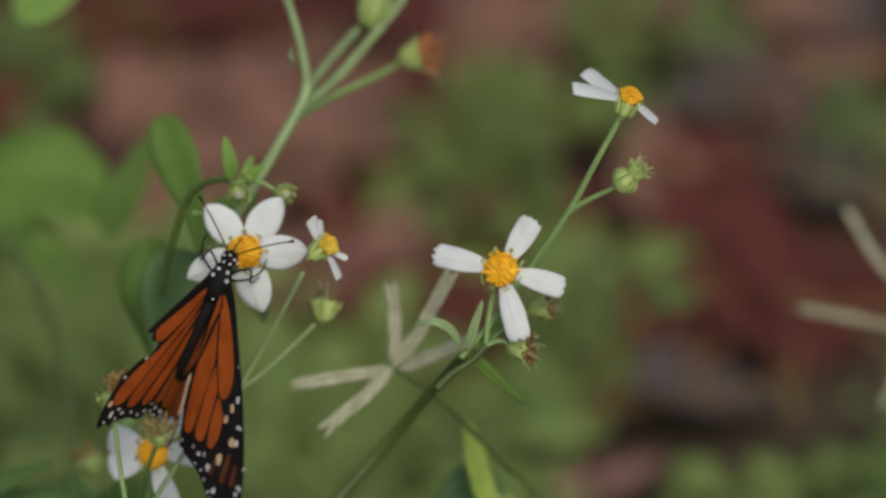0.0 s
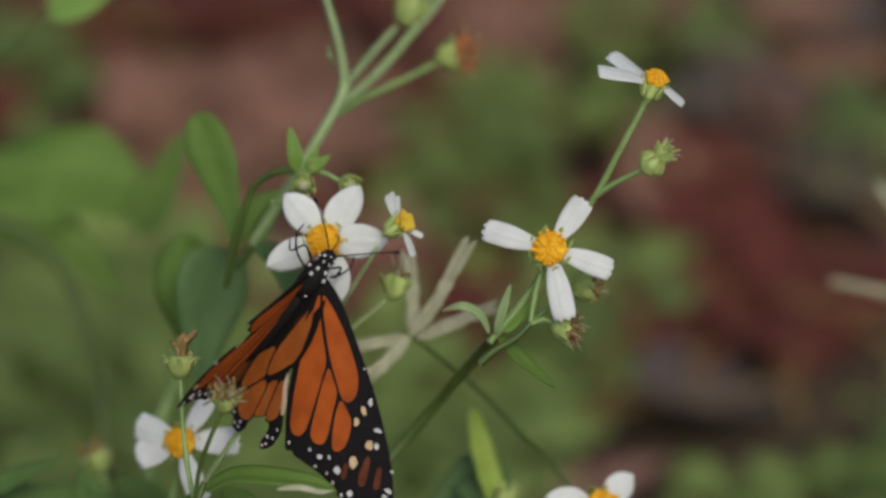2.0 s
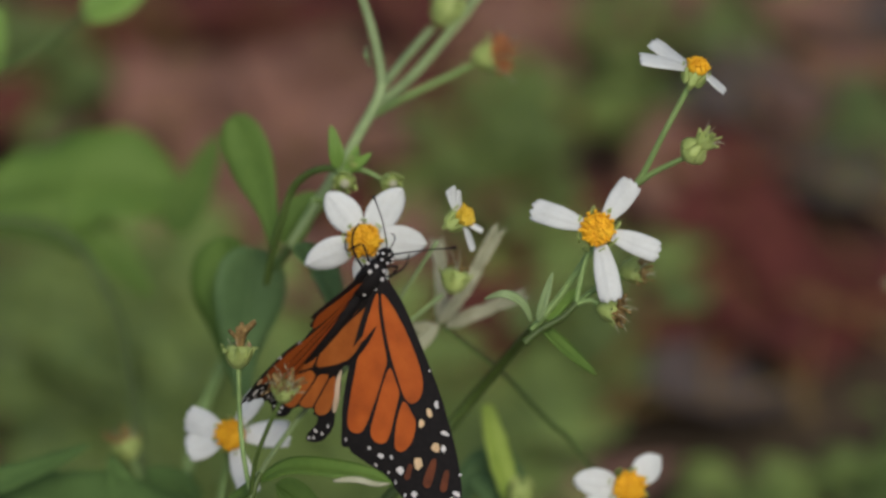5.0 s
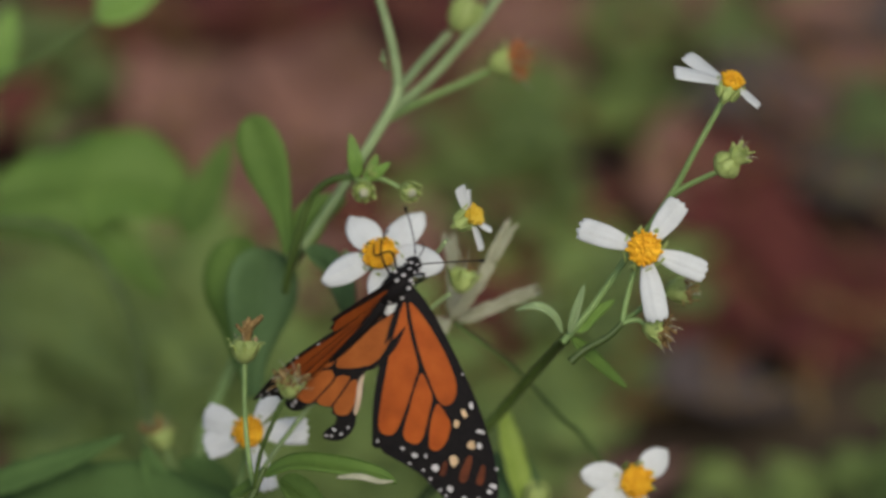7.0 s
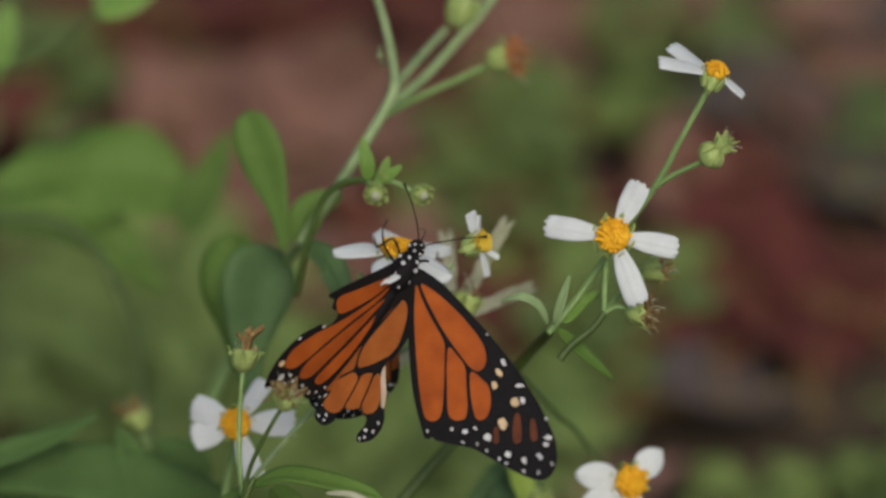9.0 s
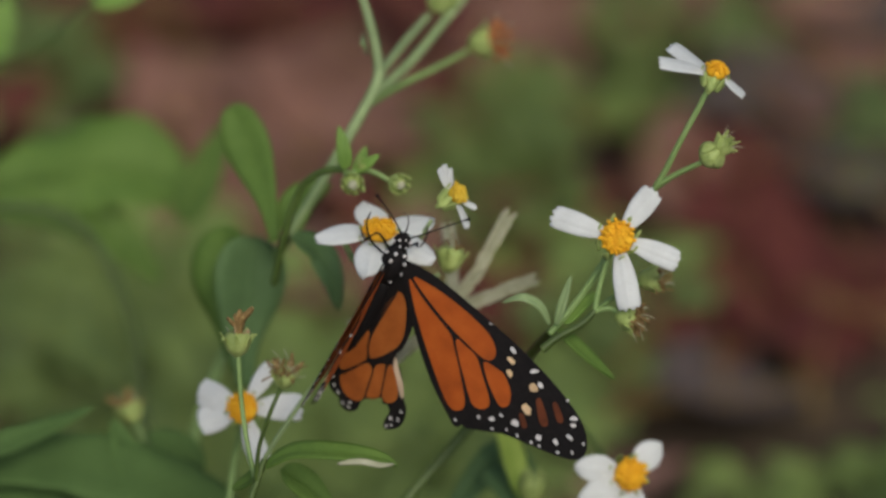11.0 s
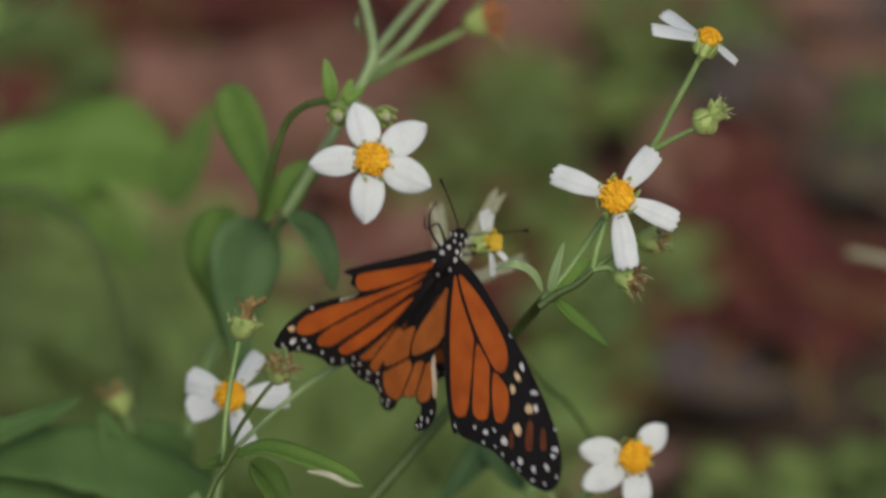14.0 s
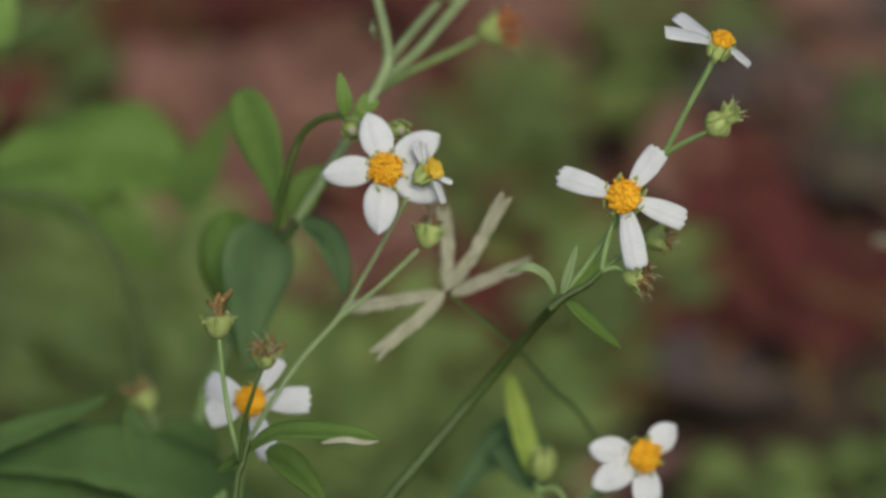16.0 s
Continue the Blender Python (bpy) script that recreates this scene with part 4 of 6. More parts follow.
def leafy_sprig():
    base = Vector((0.02, 0.05, 0))
    p = plant_root("leafy_sprig", base, "upright sprig with yellow-green young leaves", "plant", GROUP)
    stem(p, [base, at(2.24, -10.94, 5.8), at(2.22, -6.48, 5.6), at(2.11, -5.21, 5.4)], 0.0014, 0.0008, STEM)
    leaf(p, [at(2.11, -5.21, 6.4), at(1.92, -4.57, 6.4), at(1.71, -3.81, 6.4), at(1.48, -2.84, 6.4)], 0.0066, way(0.3, 0.5, 0.8), LEAF_YOUNG, 31, "upright yellow-green leaf", profile=round_leaf, midrib=False, fold=0.1)
    bud(p, at(2.22, -5.15, 5.2), way(0.1, 0.9, 0.3), 0.0028, 0.007, 5, 0.4)
    leaf(p, [at(2.18, -5.46, 6), at(1.73, -4.57, 7), at(1.35, -4.38, 7.5), at(0.08, -5.85, 7.5)], 0.013, way(-0.2, 0.5, 0.8), LEAF_BLUE, 32)
    return p


def corner_leaves():
    base = Vector((-0.13, 0.03, 0))
    p = plant_root("leafy_plant", base, "dark green toothed leaves of a low plant", "plant", GROUP)
    stem(p, [base, at(-7.44, -9.67, 4), at(-5.78, -6.61, 4), at(-4.89, -5.46, 3.7)], 0.0018, 0.0011, STEM)
    leaf(p, [at(-4.2, -5.95, 6.4), at(-5.53, -5.25, 6.2), at(-7.44, -4.7, 6.2), at(-9.48, -4.6, 6.4), at(-11.39, -4.95, 6.8)], 0.0195, way(0.1, 0.5, 0.85), LEAF_DARK, 41, "large dark green toothed leaf", teeth=8, tooth=0.14, fold=0.06, wave=0.05, midrib=False)
    leaf(p, [at(-11.9, -4.76, 6.2), at(-10.24, -4.35, 5.7), at(-8.84, -3.85, 5.4), at(-7.54, -3.3, 5.3)], 0.0085, way(0.0, 0.55, 0.8), LEAF_DARK, 42, "narrow dark green toothed leaf", teeth=8, tooth=0.22, fold=0.05, wave=0.05, midrib=False)
    leaf(p, [at(-5.91, -5.95, 6.7), at(-7.69, -5.5, 6.5), at(-9.48, -5.4, 6.7), at(-11.13, -5.6, 7.1)], 0.017, way(0, 0.6, 0.8), LEAF_DARK, 43, teeth=6, fold=0.15, midrib=False)
    leaf(p, [at(-5.2, -4.9, 7.5), at(-5.7, -4.3, 7.5), at(-6.35, -3.9, 7.5)], 0.010, way(0.1, 0.5, 0.85), LEAF_DARK, 46, midrib=False)
    leaf(p, [at(-6.16, -5.34, 6.5), at(-6.8, -4.44, 6.5), at(-7.12, -3.55, 6.7)], 0.008, way(0.2, 0.4, 0.9), LEAF_DARK, 44)
    spent_head(p, at(-6.7, -3.45, 8), way(-0.35, 0.85, 0.2), 0.0030, 45, DRY, 26, 0.5)
    stem(p, [at(-5.78, -6.23, 7), at(-6.29, -4.57, 7.5), at(-6.67, -3.55, 8)], 0.0009, 0.0007, STEM)
    return p


def broad_leaf_plant():
    base = Vector((-0.07, 0.0, 0))
    p = plant_root("broad_leaf_plant", base, "broad-leaved green weed standing behind the flowers", "plant", GROUP)
    stem(p, [base, at(-6.42, -8.39, 13.97), at(-6.8, -2.53, 13.97), at(-7.57, 0.01, 13.97), at(-8.71, 1.1, 13.97), at(-10.75, 1.22, 13.97)], 0.0015, 0.0012, STEM_DARK, "arching green stem")
    leaf(p, [at(-9.95, 1.5, 16), at(-8.7, 2.0, 15.8), at(-7.2, 2.15, 15.8), at(-5.75, 1.8, 16)], 0.0300, way(0, 0.45, 0.9), LEAF, 51, "large rounded green leaf with an uneven edge", fold=0.08, wave=0.12, profile=round_leaf)
    leaf(p, [at(-5.9, 0.9, 14.67), at(-5.4, 1.9, 14.67), at(-4.8, 3.2, 14.67)], 0.0100, way(0.2, 0.4, 0.9), LEAF, 52)
    leaf(p, [at(-10.6, 1.3, 15.6), at(-8.6, 1.25, 15.3), at(-7.3, 0.55, 15.3), at(-6.3, -0.5, 15.6)], 0.0150, way(0, 0.5, 0.9), LEAF, 53, fold=0.1)
    stem(p, [at(-10.75, 1.22, 13.97), at(-11.51, 3.07, 13.27), at(-10.49, 4.22, 12.57), at(-8.97, 4.98, 12.22), at(-7.7, 6.0, 12.22)], 0.0011, 0.0008, STEM_DARK)
    leaf(p, [at(-7.9, 5.95, 12.22), at(-7.1, 6.2, 12.15), at(-6.3, 6.7, 12.15)], 0.0110, way(0, 0.4, 0.9), LEAF_PALE, 55)
    leaf(p, [at(-10.75, 4.09, 13.27), at(-10.11, 4.85, 13.27), at(-9.73, 6.13, 13.27)], 0.0101, way(0.1, 0.3, 0.9), LEAF_PALE, 56)
    return p


# ---- the butterfly ----
def closed_curve(pts, n=5, tension=1.0):
    """A smooth closed outline through the points."""
    pts = [Vector((a, b)) for a, b in pts]
    out = []
    m = len(pts)
    for i in range(m):
        p0, p1, p2, p3 = pts[i - 1], pts[i], pts[(i + 1) % m], pts[(i + 2) % m]
        for k in range(n):
            t = k / n
            out.append(0.5 * ((2 * p1) + (p2 - p0) * t + (2 * p0 - 5 * p1 + 4 * p2 - p3) * t * t + (3 * p1 - p0 - 3 * p2 + p3) * t ** 3))
    return out


def camber(x, y):
    """The wing's gentle arch, in mm."""
    return 0.9 * math.sin(min(1.0, max(0.0, x / 50)) * math.pi) - 0.0035 * (y + 6) ** 2


def slab(outline, top, bottom, flip, lift=0.0):
    """A thin plate in the wing's plane, in mm, following its arch. flip mirrors it for the other side."""
    from_line = [(p[0], p[1]) for p in outline]
    bm = bmesh.new()
    vs = [bm.verts.new((x, y, 0)) for x, y in from_line]
    f = bm.faces.new(vs)
    bmesh.ops.triangulate(bm, faces=[f], ngon_method="EAR_CLIP")
    for _ in range(3):
        long = [e for e in bm.edges if e.calc_length() > 4.0 and not e.is_boundary]
        if not long:
            break
        bmesh.ops.subdivide_edges(bm, edges=long, cuts=1)
        bmesh.ops.triangulate(bm, faces=bm.faces[:])
    bm.normal_update()
    base = [v.co.copy() for v in bm.verts]
    bm.verts.index_update()
    tri = []
    for fc in bm.faces:
        ids = [v.index for v in fc.verts]
        tri.append(ids if fc.normal.z > 0 else ids[::-1])
    rim = []
    for e in bm.edges:
        if e.is_boundary:
            rim.append((e.verts[0].index, e.verts[1].index))
    bm.free()
    n = len(base)
    s = -1 if flip else 1
    verts = [(s * c.x, c.y, camber(c.x, c.y) + top) for c in base] + [(s * c.x, c.y, camber(c.x, c.y) + bottom) for c in base]
    faces = [tuple(t) for t in tri] + [tuple(n + i for i in reversed(t)) for t in tri] + [(a, b, n + b, n + a) for a, b in rim]
    return [Vector(v) * 0.00106 for v in verts], faces


def wing_piece(name, outline, top, bottom, flip, mat, parent, label=""):
    v, f = slab(outline, top, bottom, flip)
    me = bpy.data.meshes.new(name)
    me.from_pydata([tuple(p) for p in v], [], f)
    me.materials.append(mat)
    bm = bmesh.new()
    bm.from_mesh(me)
    bmesh.ops.recalc_face_normals(bm, faces=bm.faces[:])
    bm.to_mesh(me)
    bm.free()
    ob = new(name, me)
    ob.parent = parent
    if label:
        ob["label"] = label
    return ob


def grow(line, by):
    """The closed outline pushed outwards."""
    pts = [Vector((p[0], p[1])) for p in line]
    turn = sum(a.x * b.y - b.x * a.y for a, b in zip(pts, pts[1:] + pts[:1]))
    out = []
    for i, p in enumerate(pts):
        d = pts[(i + 1) % len(pts)] - pts[i - 1]
        if d.length < 1e-6:
            continue
        d.normalize()
        out.append(p + Vector((d.y, -d.x)) * (by if turn > 0 else -by))
    return out


def ellipse(cx, cy, rx, ry, ang=0):
    ca, sa = math.cos(radians(ang)), math.sin(radians(ang))
    return [(cx + rx * math.cos(a) * ca - ry * math.sin(a) * sa, cy + rx * math.cos(a) * sa + ry * math.sin(a) * ca) for a in (i * 2 * math.pi / 10 for i in range(10))]


def chip(x, y, r):
    """A small uneven spot."""
    rng = random.Random(int(x * 91 + y * 37))
    k = rng.uniform(0.6, 0.95)
    return [(px + rng.uniform(-0.2, 0.2) * r, py + rng.uniform(-0.2, 0.2) * r) for px, py in ellipse(x, y, r / k ** 0.5, r * k, rng.uniform(-50, 50))]


def streak(x0, y0, x1, y1, w0, w1):
    """A rounded cell from one end to the other."""
    a, b = Vector((x0, y0)), Vector((x1, y1))
    d = (b - a).normalized()
    s = Vector((-d.y, d.x))
    m = a.lerp(b, 0.5)
    wm = max(w0, w1) * 1.02
    return closed_curve([a + s * w0 / 2, m + s * wm / 2, b - d * w1 * 0.25 + s * w1 / 2, b + d * w1 * 0.12, b - d * w1 * 0.25 - s * w1 / 2, m - s * wm / 2, a - s * w0 / 2], 4)


def inside(p, poly):
    x, y = p
    hit = False
    for i in range(len(poly)):
        (x1, y1), (x2, y2) = poly[i - 1], poly[i]
        if (y1 > y) != (y2 > y) and x < (x2 - x1) * (y - y1) / (y2 - y1) + x1:
            hit = not hit
    return hit


def vein(pts, w):
    """A thin strip along the points, thinning outwards."""
    line = smooth_line([(x, y, 0) for x, y in pts], 6)
    left, right = [], []
    for i, p in enumerate(line):
        d = (line[min(i + 1, len(line) - 1)] - line[max(i - 1, 0)]).normalized()
        h = w * (1 - 0.35 * i / (len(line) - 1)) / 2
        left.append((p.x - d.y * h, p.y + d.x * h))
        right.append((p.x + d.y * h, p.y - d.x * h))
    return left + right[::-1]


def make_wing(fly, name, outline, cells, spots, flip, under, label, upper, veins=()):
    """A wing: black membrane > orange cells above, their paler undersides, white spots."""
    edge = closed_curve(outline, 5)
    poly = [(p.x, p.y) for p in edge]
    wing = wing_piece(name, edge, 0.06, -0.06, flip, SCALES_BLACK, fly, label)
    for c in cells:
        c = [(p[0], p[1]) for p in c]
        keep = [inside(p, poly) for p in c]
        if sum(keep) < 0.45 * len(c):
            continue
        if not all(keep):
            g = Vector((sum(p[0] for p, k in zip(c, keep) if k) / sum(keep), sum(p[1] for p, k in zip(c, keep) if k) / sum(keep)))
            cut = []
            for p, k in zip(c, keep):
                q, t = p, 0.0
                while not inside(q, poly) and t < 0.96:
                    t += 0.04
                    q = (p[0] + (g.x - p[0]) * t, p[1] + (g.y - p[1]) * t)
                cut.append(q)
            c = cut
        wing_piece("cell", c, 0.13, 0.05, flip, upper, wing)
        wing_piece("underside_cell", c, -0.05, -0.13, flip, under, wing)
    for q in veins:
        wing_piece("vein", vein(q, 0.55), 0.16, -0.16, flip, SCALES_BLACK, wing)
    for x, y, r, cream in spots:
        if inside((x, y), poly):
            wing_piece("spot", chip(x, y, r * 0.85), 0.17, -0.17, flip, SCALES_CREAM if cream else SCALES_WHITE, wing)
    return wing


FORE = [(0.5, -1), (3, 0.4), (8.6, 1.9), (17.3, 3.0), (26.6, 3.9), (34.3, 4.0), (42.6, 3.5), (49.3, 2.3), (53.8, 0.4), (56.2, -2.2), (56.4, -4.8), (54.4, -6.9), (50.3, -9.2), (45.3, -11.4), (41, -13.4), (36.6, -17), (34.4, -18.8), (33.2, -19.1), (32.8, -20.2), (31.8, -20.5), (30, -19.9), (23, -17.2), (15.2, -13), (9, -9), (4.2, -5.4), (1, -3)]
# the torn one: a wedge is missing from the front edge, the tip is frayed
FORE_TORN = [(0.5, -1), (3, 0.4), (9.6, 1.9), (16.4, 3.4), (22.2, 4.2), (21, 2.2), (22.0, 0.6), (20.8, -1.4), (21.5, -2.8), (24.2, -3.0), (25, -1.8), (27, -1.2), (30.9, -0.8), (35, -1.8), (38, -3.2), (40.6, -5.4), (42.2, -8), (39.8, -9.0), (39.6, -10.6), (38, -11.0), (35.8, -13), (33.6, -15.6), (32.6, -18), (30.6, -19.6), (27, -19.4), (24.4, -18.4), (17.6, -15.2), (11, -11.2), (6, -7.6), (1, -3)]
FORE_CELLS = [closed_curve(q, 3) for q in (
    [(4.2, -2.0), (8.9, -0.3), (15.0, 0.9), (20.8, 1.4), (25.0, 1.1), (27.9, -0.5), (28.5, -2.5), (26.8, -3.7), (22.0, -4.0), (17.0, -4.0), (11.5, -3.6), (6.0, -2.8)],
    [(3.6, -3.1), (7.2, -3.9), (12.4, -4.6), (18.0, -5.2), (21.0, -7.0), (25.4, -10.2), (30.1, -14.1), (30.9, -16.3), (29.2, -17.9), (25.5, -16.7), (18.6, -13.0), (11.7, -9.0), (6.3, -5.4)],
    [(19.8, -5.0), (22.6, -4.6), (25.6, -4.6), (29.2, -6.7), (33.2, -9.2), (34.7, -11.1), (33.6, -13.0), (31.3, -13.2), (26.9, -10.4), (22.5, -7.4)],
    [(27.5, -4.1), (30.2, -3.2), (32.8, -3.0), (36.2, -5.0), (37.6, -7.5), (36.4, -9.0), (33.2, -7.9), (30.1, -6.3)])]
FORE_CELLS_TORN = [closed_curve(q, 3) for q in (
    [(3.5, -2.9), (8.3, -1.2), (15, 0.8), (19.6, 2.0), (20.8, 0.2), (19.8, -2.4), (11.8, -3.9), (6, -3.9)],
    [(6, -4.6), (11.6, -4.7), (20.3, -4.1), (27, -2.9), (33.6, -3.0), (36.4, -5.4), (34.9, -7.7), (31.0, -7.8), (25.5, -6.9), (18.2, -6.1), (9.7, -5.8)],
    [(7.6, -6.6), (18, -6.9), (25.3, -7.7), (31, -8.7), (33.4, -11.0), (30.8, -13.0), (26, -12.0), (19.2, -10.2), (12.1, -8.2)],
    [(10.4, -9.2), (18.5, -11.2), (25, -13.0), (29.4, -14.6), (28.4, -16.9), (24, -16.4), (17.5, -13.8)])]
FORE_RUST = [streak(41.4, -1.5, 46.2, -4.9, 1.0, 1.8), streak(44.4, 0.5, 48.2, -1.7, 0.9, 1.4), streak(40.8, -6.8, 43.4, -8.6, 0.8, 1.2)]
FORE_SPOTS = [(30.3, 2.6, 0.8, 0), (31.5, 0.6, 1.05, 1), (33.1, -1.8, 0.9, 1), (36.7, 2.5, 0.9, 0), (38.9, -0.4, 1.2, 1), (39.7, 1.2, 0.8, 0), (41.0, -5.0, 1.4, 1), (49.6, 1.0, 0.85, 0), (50.5, -0.2, 0.65, 0), (51.7, -2.8, 0.8, 0), (50.3, -5.9, 0.8, 0), (47.0, -8.0, 0.8, 0), (41.3, -9.4, 1.0, 0),
              (37.0, -12.6, 0.75, 0), (34.7, -14.6, 0.45, 0), (38.0, -10.4, 0.5, 0), (38.5, -14.3, 0.42, 0), (40.9, -12.0, 0.36, 0), (43.4, -11.2, 0.42, 0), (46.5, -10.0, 0.42, 0), (48.3, -9.3, 0.42, 0), (52.1, -7.3, 0.46, 0), (54.4, -4.9, 0.42, 0), (54.8, -1.5, 0.42, 0), (31.4, -19.2, 0.42, 0), (23.0, 3.2, 0.3, 0), (46.0, 3.0, 0.35, 0)]
FORE_SPOTS_TORN = [(37.2, -4.6, 0.95, 1), (37.9, -8.0, 0.85, 0), (35.6, -8.9, 0.5, 0), (35.2, -11.0, 0.5, 0), (40.2, -8.0, 0.4, 0), (37.4, -10.4, 0.35, 0), (33.0, -13.9, 0.4, 0), (31.6, -17.0, 0.48, 0), (29.6, -18.3, 0.38, 0), (25.0, -2.4, 0.4, 0), (22.6, -2.9, 0.45, 0), (31.5, -1.4, 0.45, 0), (27.2, -18.7, 0.35, 0)]
HIND = [(0, 0.5), (6, -1), (13, -5), (20, -10.5), (23.5, -16.5), (24, -22), (22.5, -27), (19.5, -31), (15, -34), (10, -35.5), (6, -35), (2, -33), (0, -30), (0.5, -20), (0, -10), (-0.5, -2)]
HIND_CELLS = [closed_curve([(1.6, -2.6), (6, -3.6), (10, -8.4), (11.2, -14.6), (9, -17.6), (5, -12)], 3),
              streak(8.4, -4.4, 18.6, -12.0, 1.2, 3.2), streak(11.6, -9.2, 20.6, -16.8, 1.5, 3.8), streak(12.2, -13.6, 20.4, -22.2, 1.6, 4.0), streak(11.4, -17.0, 17.6, -27.0, 1.7, 4.0), streak(9.2, -19.0, 12.9, -29.8, 1.7, 3.9), streak(6.2, -17.0, 8.2, -30.6, 1.5, 3.5), streak(3.4, -11, 4.2, -28.8, 1.4, 2.8), streak(1.2, -5, 1.6, -26, 0.8, 1.7)]
HIND_TORN = [(0, 0), (4, 0.5), (8, -2.6), (11.4, -6), (13.6, -10), (14.4, -12.8), (14.2, -14.2), (16.2, -15.6), (17.6, -16.0), (19.8, -17.4), (22.6, -19.6), (24.6, -20.8), (26, -22.6), (26.6, -25.5), (25.2, -28.4), (23.7, -27.8), (22.8, -25), (21.4, -24.1), (20.4, -24.8), (19.4, -24.2), (18.4, -26.2), (17.4, -27.4), (17.1, -29.4), (17.8, -31.2), (17, -33.6), (14.6, -34.4), (13.0, -33.4), (11.4, -33.8), (9.2, -33.2), (7.6, -30), (5.6, -25), (4, -19), (2, -10), (0, -3)]
HIND_CELLS_TORN = [closed_curve(q, 3) for q in (
    [(4.6, -4.6), (7, -5.0), (9.6, -7.2), (12.2, -10.4), (13.0, -13.5), (12.6, -16.6), (11.2, -19.9), (9, -18), (7, -13.6), (5.0, -8.2)],
    [(6.6, -16.4), (8.3, -18.9), (10.7, -21.7), (10.0, -26), (8.2, -28), (6.4, -24.4), (5.4, -20)],
    [(11.3, -22.6), (13.2, -21.8), (15.1, -25.3), (16.6, -28.7), (14.9, -30.8), (12, -30.8), (9.9, -28.6)],
    [(13.7, -21), (14.4, -18.5), (15.4, -18.8), (18.8, -23.4), (18.4, -25.8), (16.5, -26.6)],
    [(15.3, -17.1), (19.0, -18.8), (21.4, -21.2), (20.9, -23.5), (19.4, -23.5), (17.1, -20.5)])]
HIND_DOTS_TORN = [(24.4, -22.3, 0.4, 0), (25.3, -24.3, 0.42, 0), (24.0, -25.6, 0.5, 0), (25.2, -26.6, 0.35, 0), (24.7, -27.7, 0.35, 0), (16.2, -32.8, 0.38, 0), (14.6, -33.4, 0.35, 0), (12.2, -32.6, 0.4, 0), (10.4, -32.4, 0.35, 0), (15.6, -31.8, 0.4, 0), (9.0, -31.2, 0.35, 0)]


def hem_dots(outline, near, deep, first, last):
    """Two rows of small white dots along the hem of a whole wing, from one corner of its outline to another."""
    line = closed_curve(outline, 5)
    mid = Vector((10, -18))
    out = []
    for row, (off, rad, step) in enumerate(((near, 0.36, 3), (deep, 0.5, 4))):
        for k in range(first * 5 + row, last * 5, step):
            p = line[k] + (mid - line[k]).normalized() * off
            out.append((p.x, p.y, rad, 0))
    return out


HIND_CELLS = [grow(q, 0.3) for q in HIND_CELLS]
HIND_CELLS_TORN = [grow(q, 0.3) for q in HIND_CELLS_TORN]
HIND_VEINS = [[(1.6, -3), (5, -12.4), (9.4, -18.2), (11.4, -14.8), (10.2, -8.2), (6, -3.2)]] + [[(a, b), (c, d)] for a, b, c, d in ((10.4, -8.4, 21.0, -14.4), (11.5, -12.4, 22.0, -19.6), (11.4, -15.6, 20.2, -25.4), (10.2, -17.6, 15.8, -29.4), (8.6, -17.4, 10.6, -31.4), (6.4, -14.6, 6.2, -30.8), (3.6, -8.6, 2.6, -29.0))]
HIND_VEINS_TORN = [[(4.2, -5), (5.8, -10.6), (8.0, -17.2), (11.2, -20.4), (12.8, -17.2), (13.4, -13.4)], [(11.2, -20.4), (10.9, -23.2), (9.2, -29.2)], [(11.4, -20.6), (13.6, -21.4), (16.6, -27.2)], [(12.8, -17.4), (14.9, -18.2), (19.2, -24.4)], [(8.0, -17.2), (6.4, -16.0), (5.0, -20.4)], [(10.9, -23.2), (9.8, -28.8)]]
HIND_SPOTS = hem_dots(HIND, 0.9, 2.3, 3, 12)


def body_part(name, rings, mat, parent, label=""):
    """A rounded body piece along y, in mm: rings of (y, z, half width, half height)."""
    sides = 14
    verts, faces = [], []
    for y, z, w, h in rings:
        for k in range(sides):
            a = 2 * math.pi * k / sides
            verts.append(Vector((w * math.cos(a), y, z + h * math.sin(a))) * 0.001)
    for i in range(len(rings) - 1):
        for k in range(sides):
            k2 = (k + 1) % sides
            faces.append((i * sides + k, (i + 1) * sides + k, (i + 1) * sides + k2, i * sides + k2))
    faces.append(tuple(range(sides)))
    faces.append(tuple(reversed([(len(rings) - 1) * sides + k for k in range(sides)])))
    me = bpy.data.meshes.new(name)
    me.from_pydata([tuple(v) for v in verts], [], faces)
    me.materials.append(mat)
    me.polygons.foreach_set("use_smooth", [True] * len(me.polygons))
    ob = new(name, me)
    ob.parent = parent
    if label:
        ob["label"] = label
    return ob


def local_tube(name, pts, r0, r1, mat, parent, label="", swell=None):
    sh = Shape()
    tube(sh, [Vector(p) * 0.001 for p in pts], r0 * 0.001, r1 * 0.001, 6, 5, 0, swell)
    me = bpy.data.meshes.new(name)
    me.from_pydata([tuple(v) for v in sh.v], [], sh.f)
    me.materials.append(mat)
    ob = new(name, me)
    ob.parent = parent
    if label:
        ob["label"] = label
    return ob


